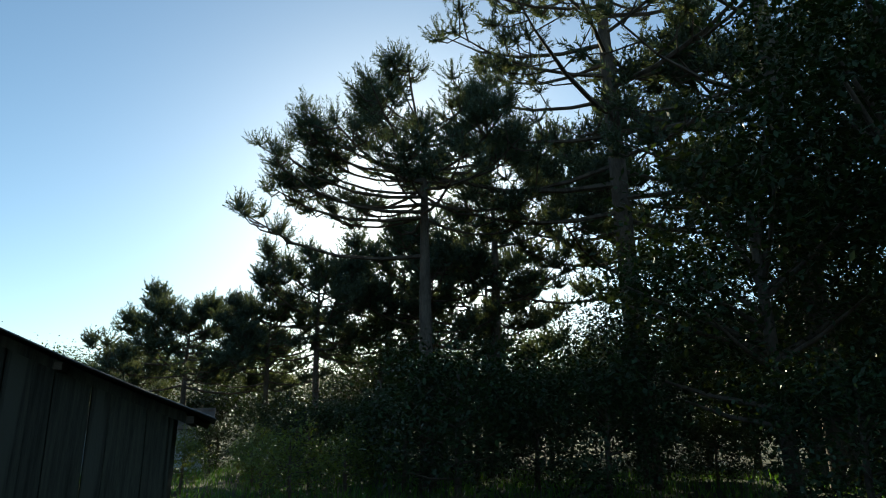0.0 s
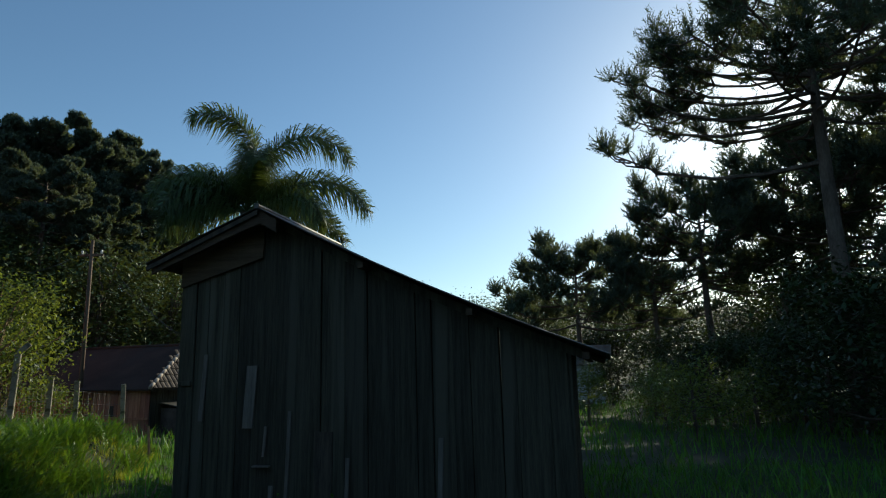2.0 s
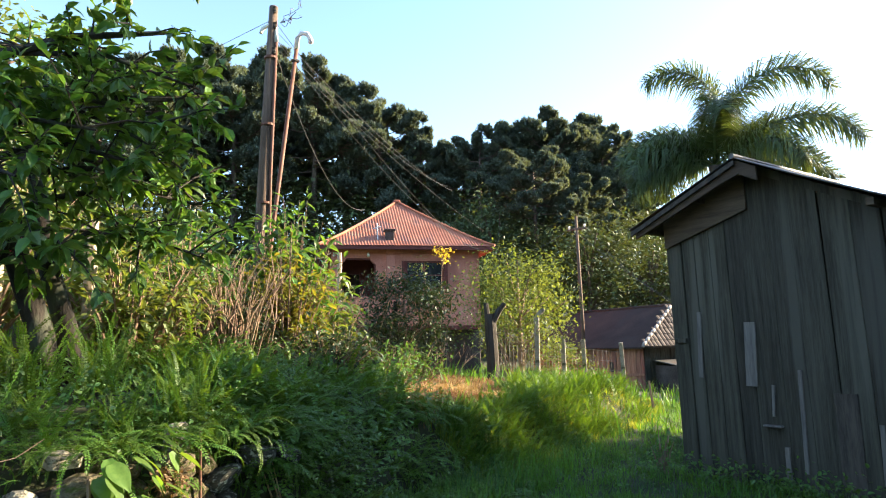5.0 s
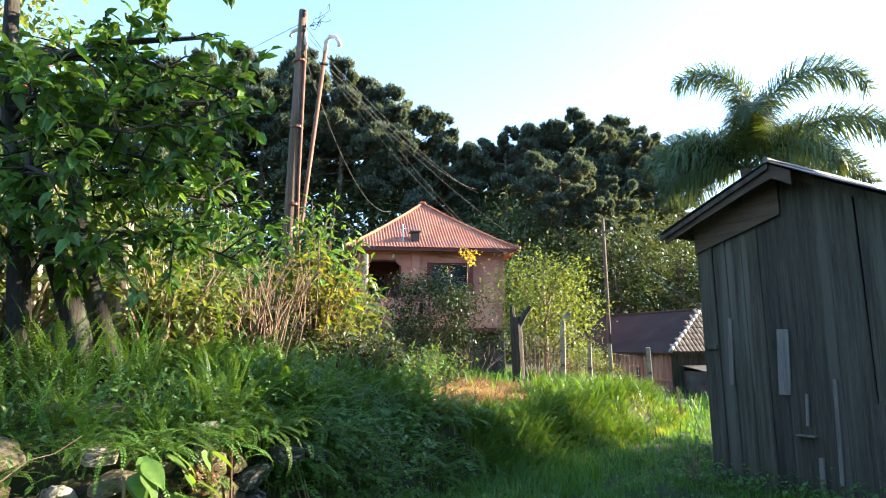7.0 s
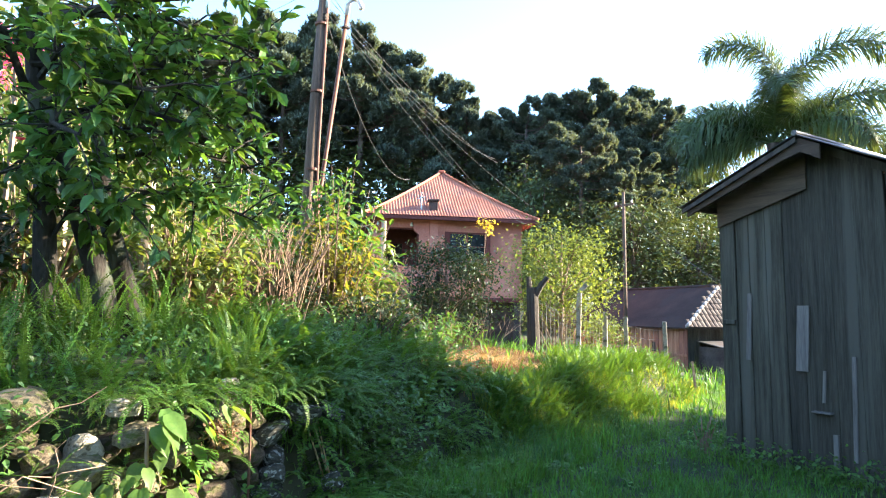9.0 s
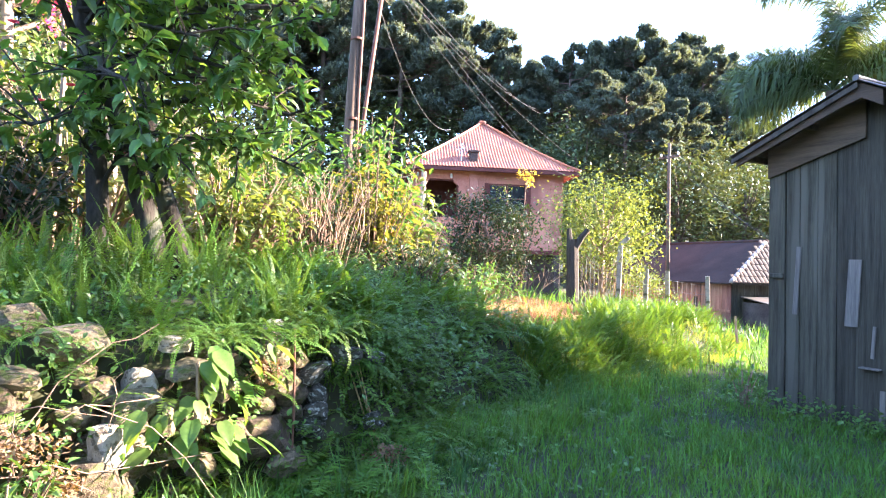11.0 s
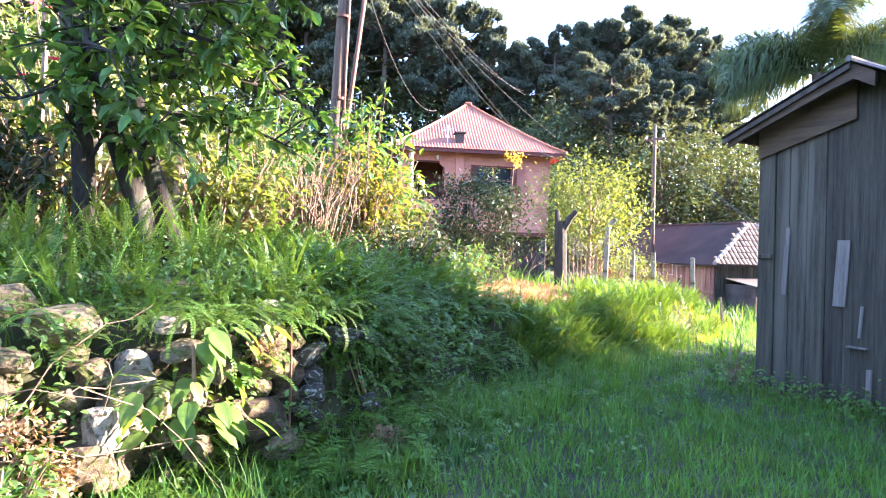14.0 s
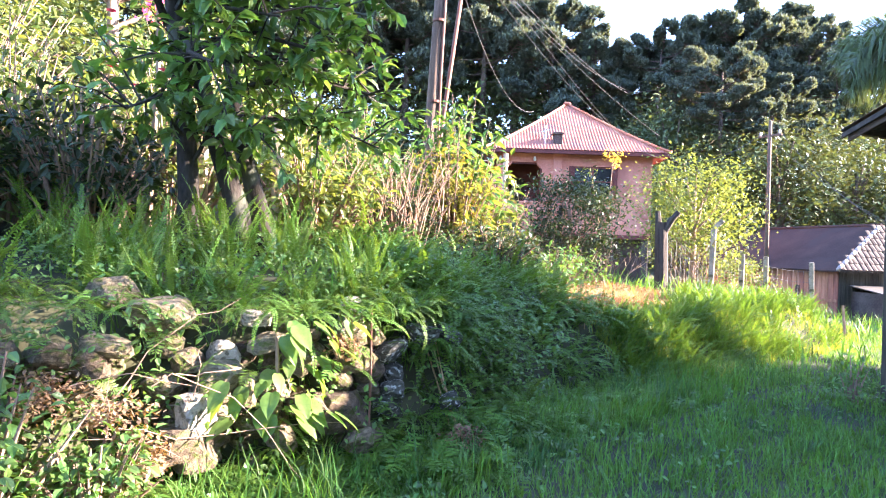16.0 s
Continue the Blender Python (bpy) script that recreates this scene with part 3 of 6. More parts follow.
    for lo, hi in (((0.02, 0.02, EAVE - 0.16), (HW - 0.02, 0.06, EAVE - 0.025)), ((0.02, HW - 0.06, EAVE - 0.16), (HW - 0.02, HW - 0.02, EAVE - 0.025)), ((0.02, 0.06, EAVE - 0.16), (0.06, HW - 0.06, EAVE - 0.025)), ((HW - 0.06, 0.06, EAVE - 0.16), (HW - 0.02, HW - 0.06, EAVE - 0.025))):
        part("fascia", Shape().box(lo, hi), M_MAROON, h)
    part("soffit", Shape().box((0.06, 0.06, EAVE - 0.1), (HW - 0.06, HW - 0.06, EAVE - 0.06)), M_MAROON, h)
    ch = part("chimney", Shape().box((2.7, 0.5, EAVE - 0.02), (3.05, 0.86, 6.12), bevel=0.015), M_UNDER, h, "sooty stone chimney stack")
    part("chimney_cap", Shape().box((2.64, 0.44, 6.12), (3.11, 0.92, 6.2), bevel=0.012), M_UNDER, ch)
    an = part("aerial", Shape().tube([(2.38, 0.55, EAVE + 0.1), (2.36, 0.55, 6.45)], 0.025, 6), M_WHITE, h, "thin pale roof aerial")
    part("crossbar", Shape().tube([(2.2, 0.55, 6.2), (2.52, 0.55, 6.3)], 0.02, 5), M_WHITE, an)
    for xx in (0.62, 1.98):
        part("porch_bulb", Shape().tube([(xx, 0.46, 5.02), (xx, 0.46, 5.06), (xx, 0.46, 5.14), (xx, 0.46, 5.2)], [0.03, 0.06, 0.05, 0.03], 8), M_WHITE, h, "small white bulb under the eave")


build_house()


# ---------------------------------------------------------------- tiled barn at the end of the lane
def build_barn():
    rng = random.Random(8)
    z0, e, top, L, D, hip = -0.55, 1.3, 2.78, 7.0, 5.0, 0.85
    # local x runs from the near corner along the boarded wall, local y across the building
    b = thing("wooden_barn", pose(-11.02, 21.37, 0, 0, 0, 180 - 18.7), "old reddish board barn with rusted roof and tiled hip", "barn")
    # with this turn local y points to the viewer, so the building lies on the -y side
    x = 0.0
    while x < L:
        w = rng.uniform(0.16, 0.26)
        part("barn_board", Shape().box((x, -0.03, z0 + rng.uniform(0, 0.08)), (min(x + w, L) - 0.012, rng.uniform(-0.006, 0.012), e + 0.02), bevel=0.004), M_ORANGEWOOD, b)
        x += w
    part("inner_wall", Shape().box((0.05, -D, z0), (L, -0.04, e)), M_DARKPOST, b)
    part("wall_rail", Shape().box((0, 0.012, e - 0.2), (L, 0.045, e - 0.1), bevel=0.006), M_ORANGEWOOD, b)
    part("wall_rail", Shape().box((0, 0.012, 0.15), (L, 0.045, 0.24), bevel=0.006), M_ORANGEWOOD, b)
    part("door_slot", Shape().box((1.6, 0.012, 0.25), (1.78, 0.03, 0.62), bevel=0.004), M_DARKPOST, b)
    y = -0.03
    while y > -D:
        part("end_board", Shape().box((-0.03, y - 0.24, z0), (-0.005, y - 0.01, e)), M_PLANK, b)
        y -= 0.25
    o = 0.32
    A, B = Vector((-o, o, e - 0.12)), Vector((L + o, o, e - 0.12))
    R1, R2 = Vector((hip, -D / 2, top)), Vector((L - 0.3, -D / 2, top))
    C2, D2 = Vector((-o, -D - o, e - 0.12)), Vector((L + o, -D - o, e - 0.12))

    def sheet(pts, t=0.05):
        s = Shape()
        n = len(pts)
        s.add(list(pts) + [p - Vector((0, 0, t)) for p in pts], [tuple(range(n)), tuple(range(2 * n - 1, n - 1, -1))] + [(i, i + n, (i + 1) % n + n, (i + 1) % n) for i in range(n)])
        return s
    part("rusted_slope", sheet([B, A, R1, R2]), M_RUST, b, "dark rusted sheet roof")
    part("back_slope", sheet([C2, D2, R2, R1]), M_RUST, b)
    part("far_gable", sheet([D2, B, R2]), M_RUST, b)
    part("hip_deck", sheet([A, C2, R1]), M_DARKPOST, b)
    # clay tiles on the hip end
    tile = Shape()
    tile.add([(-0.1, 0, 0), (-0.07, 0, 0.035), (0, 0, 0.05), (0.07, 0, 0.035), (0.1, 0, 0), (-0.1, 0.34, 0.0), (-0.07, 0.34, 0.03), (0, 0.34, 0.042), (0.07, 0.34, 0.03), (0.1, 0.34, 0.0)],
             [(i, i + 1, i + 6, i + 5) for i in range(4)] + [(4, 3, 2, 1, 0)])
    tile_mesh = tile.mesh("clay_tile", M_TILE)
    down = (C2 + A) / 2 - R1
    slope_len = down.length
    nor = (A - R1).cross(C2 - R1).normalized()
    nor = nor if nor.z > 0 else -nor
    up = -down.normalized()
    side = up.cross(nor).normalized()
    half = (A - C2).length / 2
    rows = int(slope_len / 0.27)
    for r in range(rows):
        d = 0.27 * r
        hw = half * (1 - d / slope_len) - 0.08
        k = int(hw / 0.2)
        for i in range(-k, k + 1):
            p = (C2 + A) / 2 + up * d + side * (i * 0.2 + rng.uniform(-0.01, 0.01)) + nor * (0.02 + 0.004 * (i % 2))
            m = Matrix((side, up, nor)).transposed().to_4x4()
            m.translation = p
            part("clay_tile", tile_mesh, None, b, m=m @ pose(0, 0, 0, -4 + rng.uniform(-1.5, 1.5), 0, rng.uniform(-2, 2)))
    cap = Shape().tube([(0, 0, 0), (0, 0.2, 0.01), (0, 0.36, 0.0)], [0.065, 0.07, 0.055], 7)
    cap_mesh = cap.mesh("hip_tile", M_RIDGE, True)
    for p0, p1 in ((A, R1), (R1, R2), (C2, R1)):
        way = (p1 - p0).normalized()
        s1 = way.cross(Vector((0, 0, 1))).normalized()
        m = Matrix((s1, way, s1.cross(way))).transposed().to_4x4()
        mat_len = (p1 - p0).length
        for i in range(int(mat_len / 0.32)):
            mm = m.copy()
            mm.translation = p0 + way * i * 0.32 + Vector((0, 0, 0.03))
            if p0 == R1:
                continue
            part("hip_tile", cap_mesh, None, b, m=mm)
    part("ridge_roll", Shape().tube([R1, R2], 0.07, 8), M_RUST, b)
    # lean-to against the end wall
    lt = part("lean_to_roof", sheet([Vector((-0.04, -0.4, 0.72)), Vector((-0.04, -4.4, 0.72)), Vector((-1.5, -4.4, 0.5)), Vector((-1.5, -0.4, 0.5))], 0.03), M_TIN, b, "grey tin lean-to roof")
    part("lean_to_wall", Shape().box((-1.35, -4.3, z0), (-1.28, -0.5, 0.5)), M_UNDER, b, "dark grey lean-to wall")
    part("lean_to_side", Shape().box((-1.28, -0.56, z0), (-0.04, -0.5, 0.52)), M_UNDER, b)


build_barn()


# ---------------------------------------------------------------- grey house glimpsed behind the shed
def build_grey_house():
    h = thing("grey_house", pose(4.6, 40.5, -0.45, 0, 0, -12), "pale grey rendered house half hidden by trees", "house")
    part("wall", wall_with_holes(-3, 3.2, 0, 2.5, 0, 0.2, [(-1.6, -0.4, 0.9, 1.9)]), M_GREYWALL, h)
    part("wall", Shape().box((-3, 0.2, 0), (-2.8, 6, 2.5)), M_GREYWALL, h)
    part("wall", Shape().box((3.0, 0.2, 0), (3.2, 6, 2.5)), M_GREYWALL, h)
    part("wall", Shape().box((-3, 6, 0), (3.2, 6.2, 2.5)), M_GREYWALL, h)
    w = part("window", wall_with_holes(-1.6, -0.4, 0.9, 1.9, 0.05, 0.12, [(-1.52, -1.03, 0.97, 1.83), (-0.97, -0.48, 0.97, 1.83)]), M_WHITE, h)
    for x0, x1 in ((-1.52, -1.03), (-0.97, -0.48)):
        part("pane", Shape().box((x0, 0.07, 0.97), (x1, 0.08, 1.83)), M_GLASS, w)
    for s0, s1 in ((-0.4, 3.1), (6.6, 3.1)):
        s = Shape()
        s.add([(-3.5, s0, 2.4), (3.7, s0, 2.4), (3.7, s1, 3.7), (-3.5, s1, 3.7), (-3.5, s0, 2.32), (3.7, s0, 2.32), (3.7, s1, 3.62), (-3.5, s1, 3.62)], [(0, 1, 2, 3), (7, 6, 5, 4), (0, 4, 5, 1), (1, 5, 6, 2), (2, 6, 7, 3), (3, 7, 4, 0)])
        part("roof", s, M_TIN, h)


build_grey_house()


# ---------------------------------------------------------------- poles, posts and cables
def build_poles():
    p = thing("utility_pole", pose(-12.27, 6.8, 1.2), "tall weathered wooden utility pole among the bushes", "utility pole")
    part("shaft", Shape().tube([(0, 0, -0.3), (0.01, 0.03, 2.5), (0.04, 0.1, 5.0), (0.09, 0.2, 8.1)], [0.16, 0.145, 0.125, 0.1], 12), M_POLE, p, smooth=True)
    pipe = part("conduit", Shape().tube([(0.17, 0.13, 0.2), (0.17, 0.15, 4.0), (0.2, 0.22, 7.2)], 0.035, 8), M_RUSTPIPE, p, "rusty conduit", smooth=True)
    part("hook", Shape().tube([(0.2, 0.22, 7.2), (0.16, 0.22, 7.55), (0.02, 0.12, 7.66), (-0.17, 0.05, 7.6), (-0.19, 0.04, 7.5)], 0.045, 8), M_WHITE, pipe, "pale hooked conduit top", smooth=True)
    for z in (1.6, 3.4, 5.2, 6.8):
        part("pole_band", Shape().tube([(0.03 + z * 0.008, z * 0.022, z), (0.03 + z * 0.008, z * 0.022, z + 0.05)], 0.15, 12), M_RUSTPIPE, p)
    for x, z in ((0.2, 7.9), (0.22, 7.5), (0.2, 6.9)):
        part("insulator", Shape().tube([(x, 0.16, z), (x, 0.16, z + 0.05), (x, 0.16, z + 0.1), (x, 0.16, z + 0.14)], [0.03, 0.05, 0.035, 0.05], 8), M_DARKPOST, p)
    q = thing("service_mast", pose(-12.75, 7.05, 1.2), "thin rusty service mast with a white hooked top", "mast")
    part("pipe", Shape().tube([(0, 0, -0.3), (0.16, 0.24, 2.8), (0.42, 0.66, 7.35)], 0.05, 8), M_RUSTPIPE, q, smooth=True)
    part("hook", Shape().tube([(0.42, 0.66, 7.35), (0.43, 0.67, 7.62), (0.5, 0.73, 7.76), (0.6, 0.84, 7.74), (0.66, 0.9, 7.6), (0.66, 0.9, 7.5)], 0.06, 8), M_WHITE, q, "white curved weatherhead", smooth=True)
    part("bracket", Shape().box((0.34, 0.56, 7.02), (0.48, 0.72, 7.08), bevel=0.01), M_DARKPOST, q)
    f = thing("far_pole", pose(-14.0, 22.2, 0.0), "slim grey pole beside the barn lane", "utility pole")
    part("shaft", Shape().tube([(0, 0, -0.4), (-0.03, 0.0, 3.2), (-0.06, 0.0, 6.6)], [0.085, 0.075, 0.06], 9), M_POLE, f, smooth=True)
    part("crossarm", Shape().box((-0.5, -0.04, 6.0), (0.4, 0.04, 6.09), bevel=0.01), M_POLE, f)
    for x in (-0.42, 0.32):
        part("insulator", Shape().tube([(x, 0, 6.09), (x, 0, 6.16), (x, 0, 6.22)], [0.03, 0.05, 0.03], 7), M_WHITE, f)


build_poles()


def cable(a, b, sag, r=0.008, label="thin grey overhead cable sagging between pole and house"):
    a, b = Vector(a), Vector(b)
    pts = [a.lerp(b, i / 14) - Vector((0, 0, sag * 4 * (i / 14) * (1 - i / 14))) for i in range(15)]
    rel = [p - a for p in pts]
    solid("power_cable", Shape().tube(rel, r, 4), M_CABLE, Matrix.Translation(a), label, "cable", "overhead cables")


for a, b, sag in (((-12.1, 7.0, 8.9), (-17.2, 18.4, 5.6), 0.35), ((-12.1, 7.0, 8.5), (-17.0, 18.5, 5.5), 0.5), ((-12.1, 7.0, 8.2), (-18.87, 14.9, 6.7), 1.1), ((-12.1, 7.0, 8.7), (-27.56, 28.93, 11.31), 0.5), ((-12.1, 7.0, 8.5), (-27.0, 28.08, 11.32), 0.6), ((-12.1, 7.0, 8.3), (-17.6, 20.43, 6.26), 0.25), ((-12.1, 7.0, 9.0), (-40, 0, 12), 1.5), ((-14.3, 22.2, 6.2), (-9.5, 22.5, 2.4), 0.3), ((-13.7, 22.2, 6.2), (-9.2, 22.0, 2.3), 0.5), ((-17.0, 18.4, 5.5), (-14.3, 22.2, 6.2), 0.8), ((-20.5, 14.5, 5.2), (-12.2, 7.0, 4.2), 0.5)):
    cable(a, b, sag)
for i in range(4):
    q = [Vector((0, 0, 0))]
    for k in range(9):
        q.append(q[-1] + Vector((rnd(-0.12, 0.16), rnd(-0.1, 0.1), rnd(-0.1, 0.12))))
    solid("loose_wire", Shape().tube(q, 0.008, 4), M_CABLE, Matrix.Translation((-12.05, 7.1, 8.9)), "loose thin wire curling from the pole top", "cable", "overhead cables")


def build_posts():
    z = ground_z(-8.75, 10.38)
    p = thing("dark_gatepost", pose(-8.75, 10.38, z - 0.15, 2, -1, 30), "blackened timber gatepost with a forked top", "post", "fence posts")
    part("post", Shape().tube([(0, 0, -0.1), (0.01, 0, 0.8), (0, 0.01, 1.62)], [0.14, 0.13, 0.125], 9), M_DARKPOST, p)
    part("fork", Shape().tube([(0.06, 0.0, 1.45), (0.2, 0.02, 1.68), (0.33, 0.03, 1.83)], [0.08, 0.065, 0.05], 7), M_DARKPOST, p)
    part("stub", Shape().tube([(-0.05, 0, 1.5), (-0.07, 0, 1.85)], [0.07, 0.05], 7), M_DARKPOST, p)
    for i, (x, y, top) in enumerate(((-8.87, 12.08, 2.07), (-9.04, 13.43, 1.6), (-8.98, 14.3, 1.5), (-8.6, 15.6, 1.4))):
        z = ground_z(x, y)
        h = top - z + 0.1
        q = thing("concrete_fence_post", pose(x, y, z - 0.1, 1.5 * i - 2, 1 - i, 30), "slender lichened concrete fence post in tall grass", "post", "fence posts")
        part("post", Shape().box((-0.055, -0.055, -0.2), (0.055, 0.055, h), bevel=0.012), M_CONCRETE, q)
        if i < 1:
            part("angled_top", Shape().box((-0.05, -0.05, 0), (0.05, 0.05, 0.26), pose(0, 0, h - 0.02, 0, 42, 0), bevel=0.012), M_CONCRETE, q)
    for x, y, z1, r, mat, label in ((-11.8, 8.58, 3.62, 0.06, M_PALEPOST, "tall pale peeled timber post, sunlit"), (-7.95, 4.4, 1.9, 0.06, M_PALEPOST, "short pale timber post in the bushes"), (-10.9, 9.5, 2.45, 0.055, M_DARKPOST, "thin dark timber stake by the shrub"), (-11.3, 9.2, 2.0, 0.05, M_PALEPOST, "short grey timber stake"), (-6.6, 1.9, 2.75, 0.06, M_PALEPOST, "pale timber post behind the tree"), (-6.9, 1.2, 2.7, 0.06, M_PALEPOST, "pale timber post behind the tree")):
        z = ground_z(x, y)
        solid("timber_post", Shape().tube([(0, 0, -0.3), (0.01, 0.01, (z1 - z) * 0.5), (0.02, 0, z1 - z)], [r, r, r * 0.9], 8), mat, pose(x, y, z), label, "post", "timber posts")
    pts = [(-8.75, 10.38), (-8.87, 12.08), (-9.04, 13.43), (-8.98, 14.3), (-8.6, 15.6)]
    mesh = Shape()
    base = Vector((-8.75, 10.38, 0))
    for (xa, ya), (xb, yb) in zip(pts, pts[1:]):
        za, zb = ground_z(xa, ya), ground_z(xb, yb)
        for hgt in (0.2, 0.45, 0.7, 0.95, 1.2):
            mesh.tube([Vector((xa, ya, za + hgt)) - base, Vector(((xa + xb) / 2, (ya + yb) / 2, (za + zb) / 2 + hgt - 0.03)) - base, Vector((xb, yb, zb + hgt)) - base], 0.004, 3)
        n = int(math.hypot(xb - xa, yb - ya) / 0.15)
        for i in range(1, n):
            a = i / n
            q = Vector((xa + (xb - xa) * a, ya + (yb - ya) * a, za + (zb - za) * a)) - base
            mesh.tube([q + Vector((0, 0, 0.1)), q + Vector((0, 0, 1.2))], 0.003, 3)
    solid("fence_wire", mesh, M_CABLE, Matrix.Translation(base), "thin rusty wire mesh strung between the fence posts", "fence")
    # broken sticks at the end of the lane
    for x, y, dx, dy, h in ((-6.15, 12.3, -0.12, 0.1, 0.62), (-5.3, 13.2, -0.3, 0.1, 0.55)):
        solid("leaning_stick", Shape().tube([(0, 0, -0.05), (dx, dy, h)], [0.03, 0.025], 6), M_TWIG, pose(x, y, ground_z(x, y)), "leaning grey stick in the lane's grass", "stick", "sticks")


build_posts()


# ---------------------------------------------------------------- trees
def tuft(s, c, way, size, fingers, rng, r=0.04):
    """A brush of upcurved shoots at a limb's end. Distant trees: a flattened cap of narrow shoots."""
    if r > 0.08:
        for _ in range(fingers):
            az, se = rng.uniform(0, 6.283), rng.uniform(-0.3, 1.0)
            ce = math.sqrt(1 - se * se)
            d = Vector((math.cos(az) * ce, math.sin(az) * ce, se * 0.8)) + way * 0.12
            L = size * rng.uniform(0.8, 1.05)
            u = d.cross(Vector((rng.gauss(0, 1), rng.gauss(0, 1), rng.gauss(0, 1)))).normalized() * r * 0.5
            p, e = c + d * L * 0.4, c + d * L + Vector((0, 0, L * 0.12))
            k = len(s.v)
            s.v += [p - u * 0.6, p + u * 0.6, e + u, e - u]
            s.f.append((k, k + 1, k + 2, k + 3))
        return
    up = Vector((0, 0, 1))
    for _ in range(max(10, fingers // 3)):      # rope-like shoots clothed in stiff needles
        d = Vector((rng.gauss(0, 1), rng.gauss(0, 1), rng.gauss(0.3, 0.6))).normalized()
        d = (d + way * 0.5).normalized()
        L = size * rng.uniform(0.7, 1.15)
        side = d.cross(Vector((rng.gauss(0, 1), rng.gauss(0, 1), rng.gauss(0, 1)))).normalized()
        other = d.cross(side)
        n = max(7, int(L / 0.06))
        for i in range(n):
            q = (i + 0.5) / n
            p = c + d * (L * q) + up * (L * 0.45 * q * q)
            fwd = (d + up * (0.6 * q)).normalized()
            a = i * 2.4
            for turn in (a, a + 3.1):
                o = side * math.cos(turn) + other * math.sin(turn)
                tip = p + (fwd * 0.7 + o * 0.75) * (2.2 * r + 0.09)
                w = fwd.cross(o) * r * 0.8
                k = len(s.v)
                s.v += [p - w, p + w, tip]
                s.f.append((k, k + 1, k + 2))


def araucaria(seed, H, base, R, branches, per, fingers, size, r=0.055, extra=(), flat=0.55, dome=False):
    """Trunk, limbs and crown of an umbrella-shaped araucaria; sizes in metres."""
    rng = random.Random(seed)
    trunk, limbs, crown = Shape(), [], Shape()
    bend = Vector((rng.uniform(-0.4, 0.4), rng.uniform(-0.4, 0.4), 0))

    def axis(z):
        return bend * math.sin(z / H * 2.2) + Vector((0, 0, z))
    tr = 0.012 * H + 0.08
    trunk.tube([axis(z) for z in (-0.6, 0.4, H * 0.25, H * 0.5, H * 0.75, H * 0.97)], [tr * 1.5, tr * 1.1, tr, tr * 0.85, tr * 0.6, tr * 0.2], 10)
    todo = []
    for i in range(branches):
        q = (i + rng.uniform(0, 0.8)) / branches
        z = base + (H - base) * q ** 0.9 * 0.97
        L = R * (1 - 0.62 * q ** 2.2) * rng.uniform(0.72, 1.08)
        e0 = -0.12 + 0.75 * q ** 1.6
        if dome:      # broad flat-topped crown
            z = base + (H - base) * q ** 0.9 * 0.9
            L = R * (1 - 0.42 * q ** 3) * rng.uniform(0.7, 1.06)
            e0 = -0.16 + 0.62 * q ** 1.5
        todo.append((z, i * 2.39996 + rng.uniform(-0.5, 0.5), L, e0))
    todo += list(extra)
    for z, az, L, e0 in todo:
        d = Vector((math.cos(az), math.sin(az), 0))
        side = Vector((-d.y, d.x, 0))
        bow = rng.uniform(-0.12, 0.12)

        def at(t, L=L, d=d, side=side, bow=bow, z=z, e0=e0):
            return axis(z) + d * L * t + side * bow * L * t * t + Vector((0, 0, L * (e0 * t - 0.16 * t * (1 - t) + 0.2 * t ** 3)))
        limb = Shape()
        limbs.append(limb)
        limb.tube([at(t) for t in (0, 0.25, 0.5, 0.75, 1.0)], [0.025 + 0.011 * L, 0.02 + 0.009 * L, 0.015 + 0.008 * L, 0.045, 0.025], 5, cap=False)
        tip = (at(1.0) - at(0.85)).normalized()
        tuft(crown, at(1.0), tip, size, fingers, rng, r)
        for k in range(per):
            t = rng.uniform(flat, 0.97)
            p = at(t)
            sg = rng.choice((-1, 1))
            off = (side * sg * rng.uniform(0.3, 1.0) + d * rng.uniform(0.1, 0.6)).normalized() * L * rng.uniform(0.1, 0.24)
            e = p + off + Vector((0, 0, rng.uniform(0.0, 0.4) * size + 0.1))
            limb.tube([p, p + off * 0.55 - Vector((0, 0, 0.04)), e], [0.035, 0.03, 0.02], 4, cap=False)
            tuft(crown, e, (off.normalized() + Vector((0, 0, 0.5))).normalized(), size * rng.uniform(0.75, 1.05), fingers, rng, r)
    top = axis(H * 0.97)
    for k in range(3):
        tuft(crown, top + Vector((rng.uniform(-0.5, 0.5), rng.uniform(-0.5, 0.5), rng.uniform(-0.2, 0.3))), Vector((0, 0, 1)), size, fingers, rng, r)
    return trunk, limbs, crown


def plant_araucaria(m, shapes, label, group="araucarias", single=True):
    t = thing("araucaria_tree", m, label, "tree", group)
    part("trunk", shapes[0], M_BARK, t, smooth=True)
    if single:
        for s in shapes[1]:
            part("limb", s, M_BARK, t)
    else:
        joined = Shape()
        for s in shapes[1]:
            joined.add(s.v, s.f)
        part("branchwork", joined, M_BARK, t, kind="stuff")
    part("crown", shapes[2], M_NEEDLE, t)
    return t


